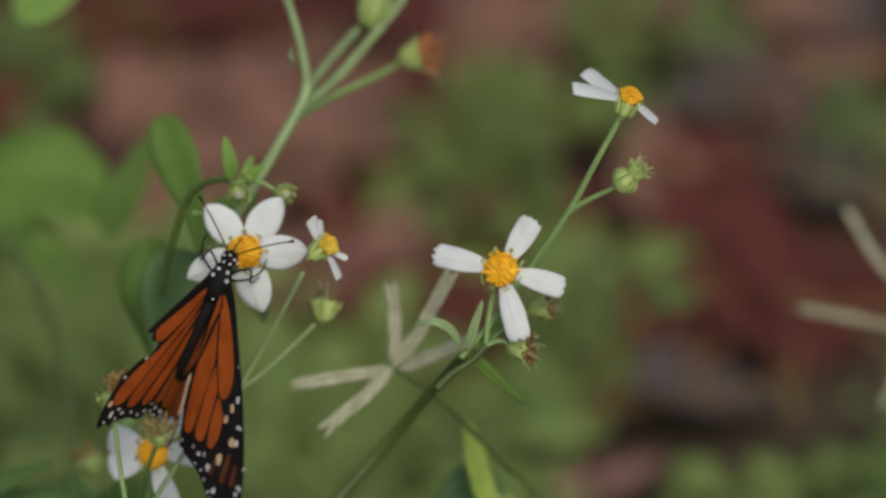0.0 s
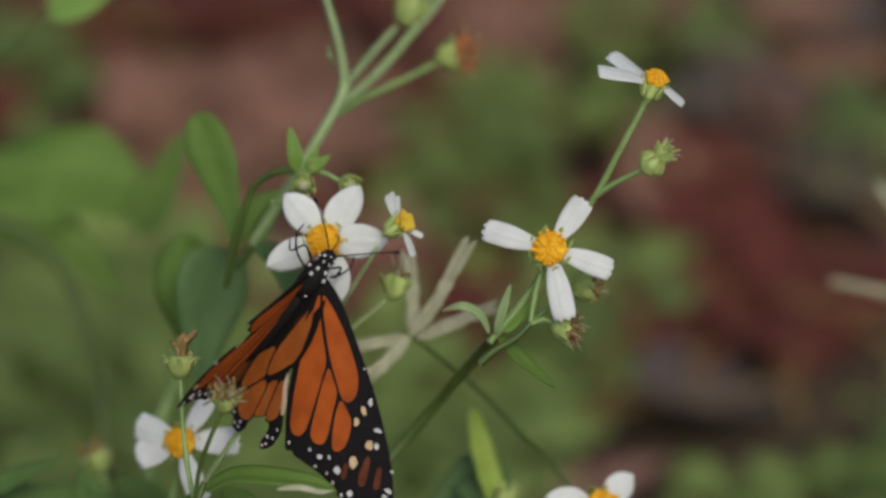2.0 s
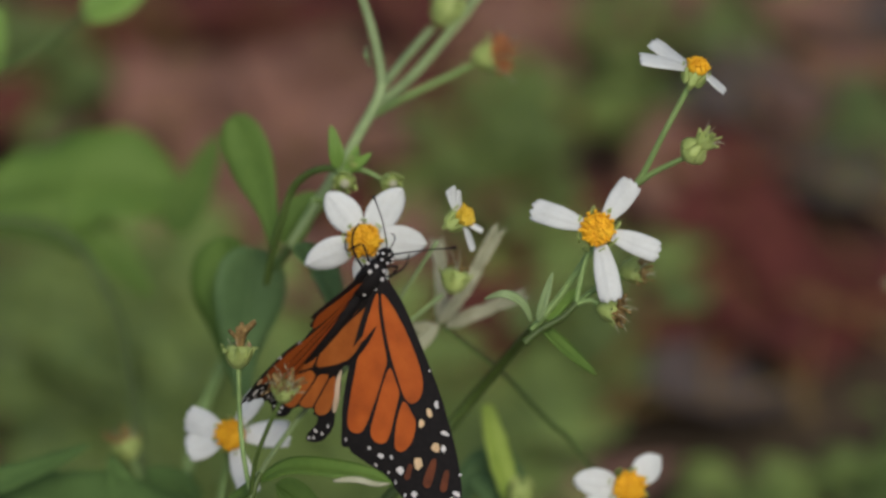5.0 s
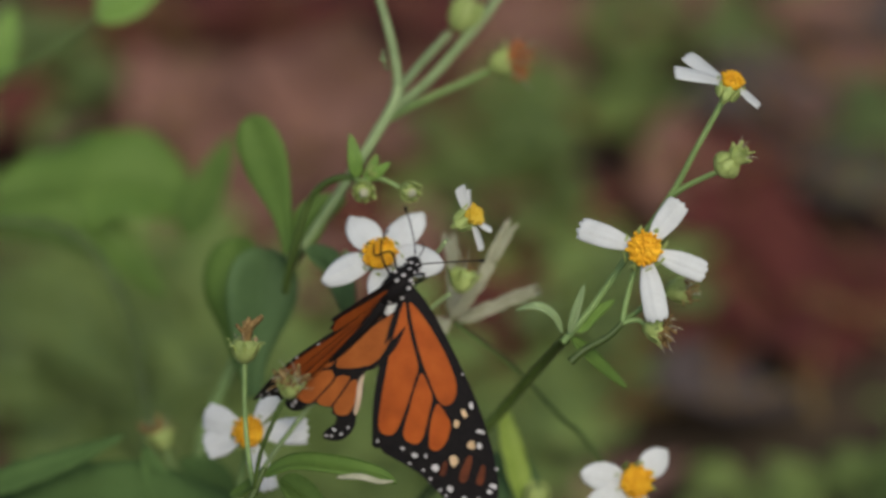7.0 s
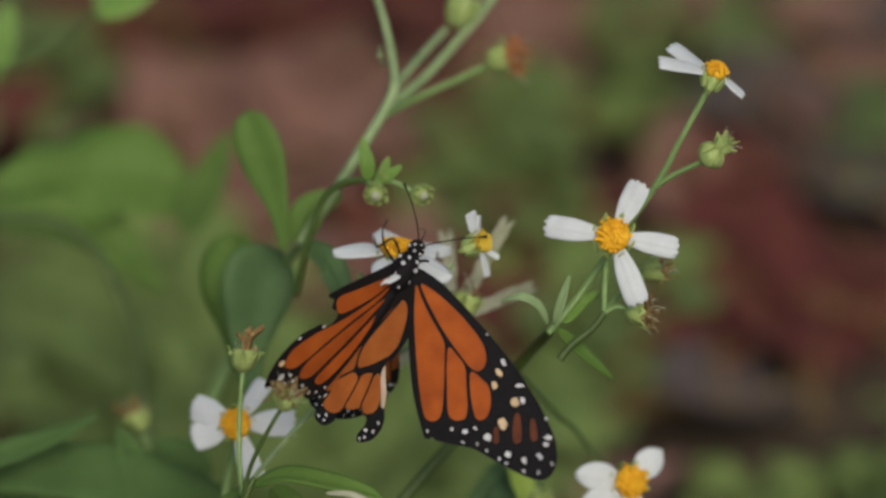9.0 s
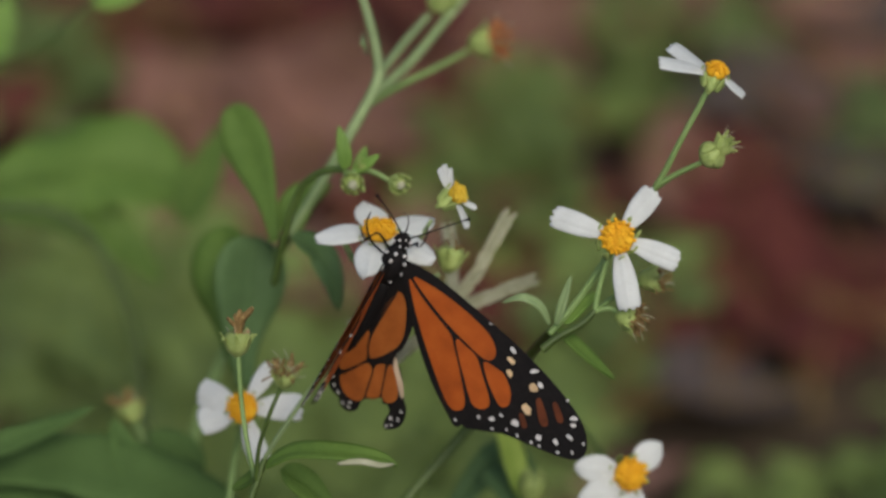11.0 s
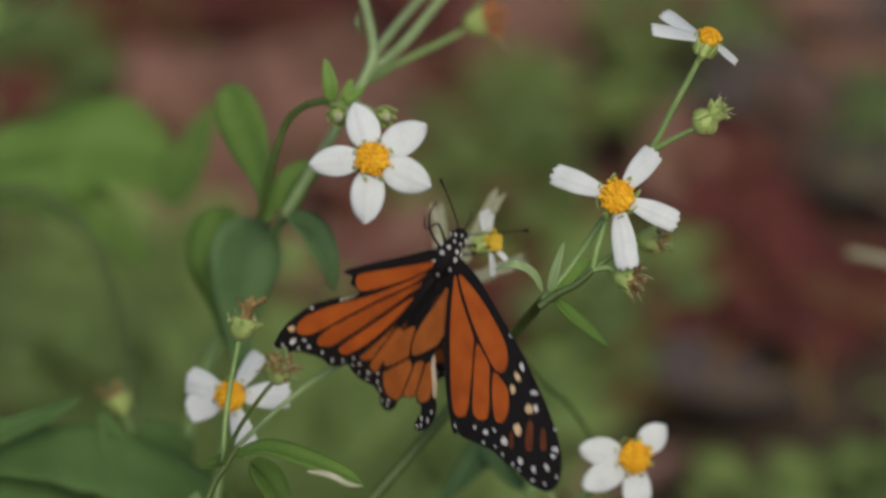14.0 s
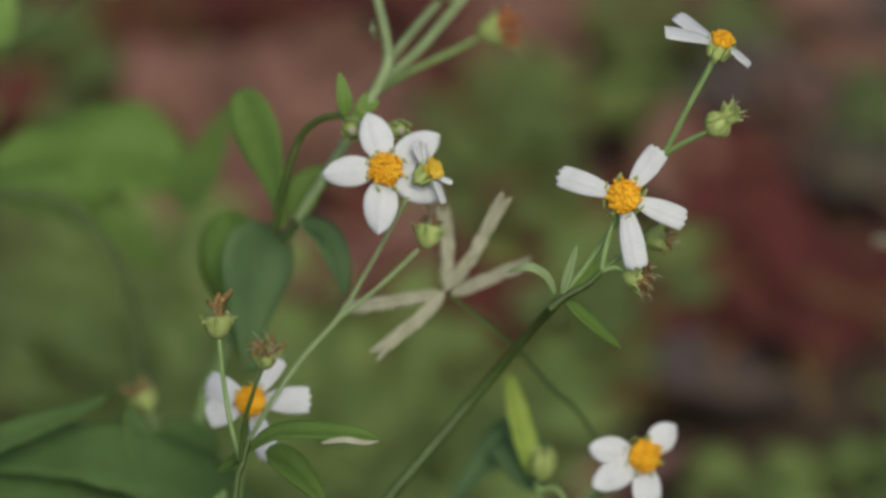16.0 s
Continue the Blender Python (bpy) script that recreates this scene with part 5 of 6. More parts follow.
def butterfly():
    fly = tagged(new("butterfly"), "orange and black butterfly with white-spotted, tattered wings", "butterfly")
    fly.empty_display_size = 0.01
    thorax = body_part("thorax", [(-5.2, 0, 1.2, 1.2), (-4, 0, 2.3, 2.2), (-1.5, 0.2, 2.9, 2.8), (1.5, 0.2, 2.9, 2.8), (3.6, 0, 2.2, 2.2), (4.8, 0, 1.3, 1.3)], SCALES_BLACK, fly, "black furry thorax with white dots")
    head = body_part("head", [(4.2, 0, 1.0, 1.0), (5.0, 0, 1.9, 1.7), (6.2, 0, 2.1, 1.8), (7.4, 0, 1.6, 1.5), (8.0, -0.1, 0.7, 0.7)], SCALES_BLACK, fly, "black head with white dots")
    body_part("abdomen", [(-4.6, 0, 1.3, 1.3), (-6.5, 0, 1.9, 1.9), (-10, -0.2, 2.1, 2.1), (-15, -0.6, 2.0, 2.0), (-20, -1.2, 1.7, 1.8), (-23.5, -1.7, 1.2, 1.3), (-25.5, -2.0, 0.4, 0.5)], SCALES_BLACK, fly, "slim black abdomen")
    for own, dots in ((thorax, ((1.1, 3.4, 2.0, 0.42), (-1.1, 3.4, 2.0, 0.42), (1.8, 1.6, 2.4, 0.5), (-1.8, 1.6, 2.4, 0.5), (2.3, -1.2, 1.9, 0.5), (-2.3, -1.2, 1.9, 0.5), (0.5, -3.6, 2.15, 0.3), (2.6, 2.6, 0.4, 0.4), (-2.6, 2.6, 0.4, 0.4))),
                      (head, ((0.75, 5.3, 1.55, 0.32), (-0.75, 5.3, 1.55, 0.32), (1.3, 6.6, 1.2, 0.33), (-1.3, 6.6, 1.2, 0.33), (0.0, 7.2, 1.45, 0.25), (1.95, 5.8, 0.4, 0.3), (-1.95, 5.8, 0.4, 0.3)))):
        for x, y, z, r in dots:
            sh = Shape()
            lathe(sh, Vector((x, y, z)) * 0.001, Vector((x, 0, z)).normalized(), [(-0.0003, r * 0.001), (0.0001, r * 0.001), (0.0003, r * 0.0006)], 8)
            me = bpy.data.meshes.new("white_dot")
            me.from_pydata([tuple(v) for v in sh.v], [], sh.f)
            me.materials.append(SCALES_WHITE)
            new("white_dot", me).parent = own
    for s in (-1, 1):
        local_tube("antenna", [(0.7 * s, 7.4, 1.0), (4.0 * s, 10.8, 2.2), (7.8 * s, 14.0, 2.6), (11.8 * s, 16.8, 2.4)], 0.17, 0.14, SCALES_BLACK, fly, "thin black antenna with a club tip", lambda q: 1 + 2.2 * max(0, (q - 0.86) / 0.14) ** 1.0)
        local_tube("leg", [(1.5 * s, 2.5, -2.0), (5.0 * s, 5.0, -3.0), (6.2 * s, 1.5, -5.5), (7.4 * s, 3.2, -7.5)], 0.30, 0.16, SCALES_BLACK, fly, "thin black leg")
        local_tube("leg", [(1.5 * s, 0.5, -2.2), (5.5 * s, 2.5, -3.5), (7.5 * s, 5.5, -5.2), (7.2 * s, 8.0, -6.6)], 0.30, 0.16, SCALES_BLACK, fly, "thin black leg")
    local_tube("proboscis", [(0, 7.8, -0.4), (0.2, 9.8, -1.4), (0.3, 10.6, -3.6), (0.3, 10.2, -6.0)], 0.16, 0.12, SCALES_BLACK, fly, "thin black proboscis")
    for ob in fly.children:
        ob.location.y -= 0.0022
    wings = {}
    for key, s in (("right", False), ("left", True)):
        fore = make_wing(fly, "forewing", FORE_TORN if s else FORE, FORE_CELLS_TORN if s else FORE_CELLS, FORE_SPOTS_TORN if s else FORE_SPOTS, s, SCALES_ORANGE, "torn orange forewing with black veins and a notched edge" if s else "orange forewing with black veins and white-spotted tip", SCALES_ORANGE)
        poly = [(q.x, q.y) for q in closed_curve(FORE_TORN if s else FORE, 5)]
        for c in FORE_RUST:
            if all(inside((p[0], p[1]), poly) for p in c):
                wing_piece("cell", c, 0.12, 0.05, s, SCALES_RUST, fore)
                wing_piece("underside_cell", c, -0.05, -0.12, s, SCALES_TAN, fore)
        hind = make_wing(fly, "hindwing", HIND if s else HIND_TORN, HIND_CELLS if s else HIND_CELLS_TORN, HIND_SPOTS if s else HIND_DOTS_TORN, s, SCALES_TAN, "orange hindwing with a black white-spotted border" if s else "torn orange hindwing with a frayed edge", SCALES_FADED, HIND_VEINS if s else HIND_VEINS_TORN)
        if not s:
            wing_piece("pale_edge", closed_curve([(14.6, -14.8), (16.4, -15.7), (19.8, -17.4), (22.4, -19.5), (21.7, -19.9), (18.8, -18.2), (16, -16.7)], 3), 0.2, -0.16, s, SCALES_TAN, hind, "pale torn edge")
        wings[key] = (fore, hind)
    return fly, wings



# ---- what moves: stems sway in the wind, the butterfly feeds and flies off ----
def sway(place, anchor, du, dv, turn, nod=0.0):
    """A plant moved du cm to the right and dv cm up as seen, leaning by turn degrees round its anchor."""
    to = anchor + (RIGHT * du + UP * dv) * 0.01
    lean = Matrix.Rotation(radians(turn), 4, -AHEAD) @ Matrix.Rotation(radians(nod), 4, RIGHT)
    return Matrix.Translation(to) @ lean @ Matrix.Translation(place - anchor)


def sway_all(thing, anchor, rows):
    place = thing.location.copy()
    walk(thing, [(r[0], sway(place, anchor, *r[1:])) for r in rows])


def fly_pose(u, v, w, heading, tilt, bank):
    """The butterfly seen from its back: heading turns it clockwise from upright."""
    axes = Matrix((RIGHT, UP, -AHEAD)).transposed().to_4x4()
    return Matrix.Translation(at(u, v, w)) @ axes @ pose(0, 0, 0, 0, 0, -heading) @ pose(0, 0, 0, tilt) @ pose(0, 0, 0, 0, bank)


def wing_pose(side, hind, flap, sweep):
    """side 1 is the right wing; flap lifts it, sweep turns it back."""
    s = side
    return pose(s * 0.0018, -0.0015 if hind else 0.0012, 0.0004 if hind else 0.0018) @ pose(0, 0, 0, 0, -s * flap) @ pose(0, 0, 0, 0, 0, -s * sweep)


tall_flower_plant_thing = tall_flower_plant()
open_flower_stem_thing = open_flower_stem()
tall_stem_thing = tall_stem()
bud_cluster_thing = bud_cluster()
nectar_flower_thing = nectar_flower()
low_plant_thing = low_plant()
low_flower_thing = low_flower()
side_flower_thing = side_flower()
dry_grass_thing = dry_grass()
far_grass_thing = far_grass()
leafy_sprig_thing = leafy_sprig()
corner_leaves_thing = corner_leaves()
broad_leaf_plant_thing = broad_leaf_plant()
fly, wings = butterfly()


def motions():
    sway_all(tall_flower_plant_thing, at(6.3, 4.73, 0), [(0, -1.567, -1.07, -0.9), (0.5, -1.165, -1.121, -0.5), (1, -0.801, -1.121, -0.5), (1.5, -0.93, -0.815, -0.6), (2, -1.007, -0.675, -0.3), (2.5, -0.957, -0.599, -0.3), (3, -1.034, -0.42, 0), (3.5, -0.946, -0.344, 0), (4, -0.666, -0.267, 0), (4.5, -0.194, -0.56, 0), (4.7, -0.348, -0.382, 0), (6.8, -0.127, -0.497, 0), (7, 0.235, -0.688, -0.6), (7.5, 0.714, -1.401, -2.3), (8, 0.289, -0.866, -1.4), (8.5, 0.145, -0.611, -0.9), (9, -0.166, -0.458, -0.3), (9.2, 0.077, -0.822, -0.3), (11.3, -0.17, -0.364, 0), (11.5, -0.016, -0.04, 0), (12, -0.32, 0.056, 0), (12.5, 0.013, -0.064, 0), (13, -0.086, -0.04, 0), (13.5, -0.298, 0.111, 0), (14, -0.307, 0.109, 0), (14.5, -0.304, 0.235, 0), (15, -0.249, 0.08, 0), (15.5, 0.2, -0.049, 0), (16, 0, 0, 0)])
    sway_all(open_flower_stem_thing, at(4.08, 1.18, 0), [(0, -2.279, -1.426, 4.82), (0.5, -1.328, -1.554, 1.48), (1, -0.847, -1.541, 1.22), (1.5, -1.075, -1.146, -0.46), (2, -1.2, -0.955, 1.73), (2.5, -1.135, -0.853, 1.37), (3, -1.17, -0.65, 1.25), (3.5, -1.004, -0.56, 1.14), (4, -0.694, -0.471, 1.61), (4.5, -0.08, -0.777, -0.66), (4.7, -0.374, -0.522, -0.4), (6.8, -0.025, -0.726, 9), (7, 0.477, -0.955, 0.13), (7.5, 0.829, -1.643, -0.29), (8, 0.391, -1.184, 1.84), (8.5, 0.234, -0.879, 0.98), (9, -0.267, -0.65, 9.98), (9.2, 0.23, -1.179, 0.94), (11.3, -0.17, -0.491, -1.09), (11.5, 0.111, -0.053, -2.78), (12, -0.206, -0.045, -1.03), (12.5, 0.191, -0.191, -2.97), (13, -0.022, -0.116, -1.57), (13.5, -0.12, 0.022, -1.03), (14, -0.167, 0.045, -1.76), (14.5, -0.266, 0.26, -1.13), (14.9, -0.021, 0.325, -1), (15, 0.095, -0.06, -0.15), (15.2, -0.082, -0.13, 8.29), (15.4, 0.645, -0.492, -5.62), (15.5, 0.837, -0.546, 0.81), (15.6, 0.035, 0.114, -1.35), (16, 0, 0, -0)])
    sway_all(tall_stem_thing, at(-1.22, 4.27, 4.3), [(0, -1.378, -0.373, -0.21), (0.5, -0.877, -0.426, -0.51), (1, -0.257, -0.652, -0.84), (1.5, -0.629, -0.413, -1.11), (2, -0.522, -0.346, -0.72), (2.5, -0.575, -0.267, -0.26), (3, -0.668, -0.186, -0.04), (3.5, -0.562, -0.2, -0.21), (4, -0.294, -0.2, -0.17), (4.5, 0.013, -0.346, 0.04), (4.7, 0.027, -0.355, -0.08), (6.8, 0.211, -0.457, -1.25), (7, 0.246, -0.466, -1.36), (7.5, 0.827, -0.932, -3.36), (8, 0.29, -0.532, -1.9), (8.5, 0.178, -0.413, -1.49), (9, 0.12, -0.373, -1.42), (9.2, 0.161, -0.474, -1.34), (11.3, -0.284, -0.074, 0.74), (11.5, 0.009, -0.121, -1.55), (12, -0.162, 0.005, -0.3), (12.5, -0.079, 0.026, -0.21), (13, -0.09, -0.002, -0.42), (13.5, -0.246, 0.063, 0.08), (14, -0.362, 0.207, 0.8), (14.5, -0.318, 0.218, 0.85), (15, -0.234, 0.111, -0), (15.5, 0.037, 0.002, -0.26), (16, 0, 0, -0)])
    sway_all(bud_cluster_thing, at(-2.06, 2.74, 2.2), [(0, -2.121, -1.211, 0), (0.5, -1.291, -1.29, 0), (1, -0.239, -1.59, 0), (1.5, -0.889, -1.186, 0), (2, -0.651, -1.016, 0), (2.5, -0.69, -0.847, 0), (3, -1.001, -0.716, 0), (3.5, -0.869, -0.677, 0), (4, -0.501, -0.691, 0), (4.5, -0.107, -0.834, 0), (4.7, 0.023, -0.913, 0), (6.8, -0.039, -1.095, 0), (7, 0.267, -1.186, 0), (7.5, 1.121, -1.994, 0), (8, 0.726, -1.486, 0), (8.5, 0.553, -1.356, 0), (9, 0.495, -1.251, 0), (9.2, 0.235, -1.415, 0), (11.3, -0.031, -0.854, 0), (11.5, 0.139, -0.275, 0), (11.8, -0.642, 0, 0), (12, 0.063, -0.568, 0), (12.5, 0.104, -0.404, 0), (13, 0.147, -0.432, 0), (13.5, -0.084, -0.407, 0), (14, -0.341, 0.372, 0), (14.3, -0.182, 0.05, 0), (14.5, -0.337, 0.175, 0), (14.7, -0.297, 0.248, 0), (14.9, -0.074, -0.033, 0), (15, -0.555, 0.225, 0), (15.4, 0.087, -0.047, 0), (15.5, 0.114, 0.002, 0), (16, 0, 0, 0)])
    sway_all(nectar_flower_thing, at(-1.29, 1.8, 1.1), [(0, -2.707, -1.62, 22, 12), (0.5, -1.736, -1.724, 22, 12), (1, -0.326, -1.984, 22, 12), (1.5, -1.231, -1.595, 22, 12), (2, -0.93, -1.374, 22, 12), (2.5, -0.965, -1.245, 22, 12), (3, -1.389, -1.089, 22, 12), (3.5, -1.257, -1.063, 22, 12), (4, -0.928, -1.089, 22, 12), (4.5, -0.522, -1.218, 22, 12), (4.7, -0.288, -1.297, 21, 12), (6.8, -0.454, -1.595, 17, 25), (7, -0.111, -1.711, 17, -28), (7.5, 0.909, -2.515, 15, -42), (8, 0.217, -1.867, 10, -38), (8.5, 0.225, -1.634, -3, -58), (9, 0.233, -1.607, -8, -62), (9.2, 0.053, -1.718, -8, -60), (11.3, -0.173, -0.967, -4, -45), (11.5, 0.385, -0.456, -10, -20), (11.8, -1.039, -0.194, -10, -41), (12, 0.167, -0.773, -12, -40), (12.5, 0.013, -0.545, -8, -34), (13, 0.354, -0.845, 3, -34), (13.5, 0.083, -0.505, 2, -22), (14, -0.312, 0.28, 0, 0), (14.3, -0.22, 0.05, 0, 0), (14.5, -0.413, 0.2, 0, 0), (14.7, -0.217, 0.298, 0, 0), (14.9, -0.216, 0.033, 0, 0), (15, -0.721, 0.315, 0, 0), (15.2, -0.045, 0.023, 0, 0), (15.4, -0.044, 0.017, 0, 0), (15.5, 0.088, -0.024, 0, 0), (16, 0, 0, 0, 0)])
    sway_all(low_plant_thing, at(-4, -2.18, -2.4), [(0, -1.894, -1.478, -0.07), (0.5, -0.841, -1.192, -3.11), (1, 0.236, -1.192, -5.36), (1.5, -0.73, -0.918, -2.22), (2, -0.418, -0.72, -3.61), (2.5, -0.106, -0.596, -2.91), (3, -0.612, -0.509, -0.85), (3.5, -0.35, -0.446, -1.04), (4, -0.111, -0.435, -1.78), (4.5, 0.315, -0.546, -2.53), (4.7, 0.599, -0.521, -3.69), (6.8, 0.26, -0.521, -6.11), (7, 0.577, -0.435, -5.66), (7.5, 1.739, -1.242, -7.73), (8, 1.313, -0.881, -8.07), (8.5, 0.737, -0.584, -10.53), (9, 0.472, -0.72, -9.94), (9.2, 0.274, -0.752, -6.89), (11.3, 0.405, -0.206, -1.9), (11.5, 0.617, -0.063, -9.99), (11.8, -0.337, 0.645, -8.01), (12, 0.16, 0.13, -11.25), (12.5, 0.372, 0.186, -5.23), (13, 0.587, 0.197, -8.49), (13.5, 0.578, 0.195, -10.28), (14, 0.359, -0.328, -17.13), (14.3, 1.019, -0.92, -22.04), (14.5, 0.511, -0.119, -14.04), (14.7, 1.133, 0.186, -11.81), (14.9, -1.001, -0.131, -14.97), (15, -0.69, -0.133, -10.59), (15.2, 0.864, 0.234, -7.26), (15.4, -0.414, -0.107, -0), (15.5, -0.314, -0.147, -2.71), (16, 0, 0, -0)])
    sway_all(low_flower_thing, at(-4.32, -3.43, 2.6), [(0, -1.774, -0.942, 0), (0.5, -1.384, -1.138, 0), (1, -0.889, -1.138, 0), (1.5, -1.199, -0.759, 0), (2, -1.17, -0.68, 0), (2.5, -1.155, -0.55, 0), (3, -1.139, -0.419, 0), (3.5, -0.913, -0.379, 0), (4, -0.739, -0.353, 0), (4.5, -0.302, -0.55, 0), (4.7, -0.287, -0.545, 0), (6.8, -0.068, -0.489, 0), (7, -0.033, -0.484, 0), (7.5, 0.407, -1.008, 0), (8, 0.036, -0.68, 0), (8.5, -0.191, -0.353, 0), (9, -0.367, -0.288, 0), (9.2, -0.35, -0.256, 0), (11.3, -0.177, 0.083, 0), (11.5, -0.16, 0.116, 0), (12, -0.29, 0.098, 0), (12.5, -0.157, 0.078, 0), (13, -0.192, 0.064, 0), (14, -0.473, 0.164, 0), (14.3, -0.249, 0.221, 0), (14.5, -0.404, 0.399, 0), (14.7, -0.363, 0.301, 0), (14.9, -0.335, 0.268, 0), (15, -0.073, 0.121, 0), (15.2, -0.032, 0.194, 0), (15.4, 0.165, -0.008, 0), (15.5, -0.069, 0.08, 0), (15.6, 0.127, 0.038, 0), (16, 0, 0, 0)])
    sway_all(side_flower_thing, at(4.55, -4.7, 3), [(0, -0.671, -1.761, 0), (0.5, -0.552, -1.603, 0), (1, -0.499, -1.34, 0), (1.5, -0.625, -1.077, 0), (2, -0.542, -0.946, 0), (2.5, -0.484, -0.854, 0), (3, -0.399, -0.736, 0), (3.5, -0.316, -0.618, 0), (4, -0.243, -0.552, 0), (4.5, -0.144, -0.552, 0), (4.7, -0.15, -0.536, 0), (6.8, -0.197, -0.37, 0), (7, -0.178, -0.355, 0), (9, -0.341, -0.355, 0), (9.2, -0.344, -0.34, 0), (11.3, -0.359, -0.192, 0), (11.5, -0.293, 0.037, 0), (12, -0.317, 0.005, 0), (12.5, -0.275, 0.119, 0), (13, -0.246, 0.103, 0), (13.5, -0.242, 0.115, 0), (14, -0.238, 0.034, 0), (14.5, -0.169, 0.085, 0), (15, -0.112, 0.004, 0), (15.5, -0.043, 0.08, 0), (16, 0, -0, 0)])
    sway_all(dry_grass_thing, at(0.01, -0.9, 4.2), [(0, -0.731, -1.53, 0), (0.5, -0.412, -1.463, 0), (1, -0.133, -1.463, 0), (1.5, -0.34, -1.064, 0), (3.5, -0.239, -0.598, 0), (4.5, -0.018, -0.543, 0), (4.7, 0.036, -0.532, 0), (6.8, 0.133, -0.41, 0), (7, 0.166, -0.399, 0), (9, 0.026, -0.332, 0), (9.2, 0.031, -0.317, 0), (12.5, 0.107, -0.067, 0), (14.5, -0.211, 0.139, 0), (15.5, 0.063, -0.065, 0), (16, 0, -0, 0)])
    sway_all(far_grass_thing, at(9.88, 0.19, 15.2), [(0, -1.404, -1.581, 0), (0.5, -1.123, -1.433, 0), (1, -0.842, -1.064, 0), (1.5, -0.718, -0.842, 0), (3.5, -0.147, -1.138, 0), (4.5, 0.307, -0.952, 0), (4.7, 0.408, -0.916, 0), (6.8, 0.854, -0.781, 0), (7, 0.922, -0.768, 0), (9, 0.842, -0.768, 0), (9.2, 0.804, -0.738, 0), (11.3, 0.408, -0.422, 0), (11.5, 0.201, -0.406, 0), (12.5, -0.842, -0.325, 0), (14.5, -0.691, -0.259, 0), (14.7, -0.676, -0.252, 0), (15.5, -0.472, -0.345, 0), (15.6, -0.447, -0.356, 0), (16, 0, -0, 0)])
    sway_all(leafy_sprig_thing, at(1.52, -2.94, 6.4), [(0, -0.489, -0.91, 0), (1.5, -0.402, -0.707, 0), (3.5, -0.353, -0.408, 0), (6.8, -0.181, -0.561, 0), (7, -0.143, -0.571, 0), (9, -0.081, -0.747, 0), (9.2, -0.096, -0.713, 0), (12.5, -0.339, -0.136, 0), (14.5, -0.201, 0.148, 0), (14.7, -0.187, 0.176, 0), (15.5, -0.023, 0.031, 0), (15.6, -0.003, 0.013, 0), (16, 0, -0, 0)])
    sway_all(corner_leaves_thing, at(-7.63, -3.34, 4.5), [(0, -0.8, -1.254, 0), (1.5, -0.715, -1.188, 0), (3.5, -0.4, -1.054, 0), (6.8, 0.36, -0.702, 0), (7, 0.433, -0.681, 0), (9, -0.214, -0.227, 0), (9.2, -0.228, -0.215, 0), (12.5, -0.467, -0.014, 0), (14.3, -0.747, -0.015, 0), (14.5, -0.998, 0.059, 0), (14.7, -1.251, 0.133, 0), (14.9, -0.502, 0.273, 0), (15, -0.448, 0.03, 0), (15.2, 0.034, 0.198, 0), (15.4, 0.062, -0.008, 0), (15.5, -0.163, -0.212, 0), (15.6, -0.603, 0.052, 0), (16, 0, -0, 0)])
    sway_all(broad_leaf_plant_thing, at(-8.07, 2.05, 14), [(0, -1.424, -0.38, 0), (0.5, -0.905, -0.423, 0), (1, -0.341, -0.672, 0), (1.5, -0.693, -0.38, 0), (2, -0.59, -0.336, 0), (2.5, -0.635, -0.278, 0), (3, -0.738, -0.204, 0), (3.5, -0.608, -0.204, 0), (4, -0.3, -0.204, 0), (4.5, -0.036, -0.395, 0), (4.7, -0.031, -0.399, 0), (6.8, 0.053, -0.449, 0), (7, 0.079, -0.453, 0), (7.5, 0.747, -0.818, 0), (8, 0.157, -0.482, 0), (8.5, 0.034, -0.38, 0), (9, 0, -0.336, 0), (9.2, 0.073, -0.446, 0), (11.3, -0.077, -0.08, 0), (11.5, -0.092, -0.046, 0), (12, -0.207, 0.021, 0), (12.5, -0.087, 0.044, 0), (13, -0.171, 0.013, 0), (13.5, -0.313, 0.054, 0), (14, -0.411, 0.169, 0), (14.5, -0.349, 0.181, 0), (15, -0.257, 0.122, 0), (15.5, 0.025, 0.017, 0), (16, 0, 0, 0)])
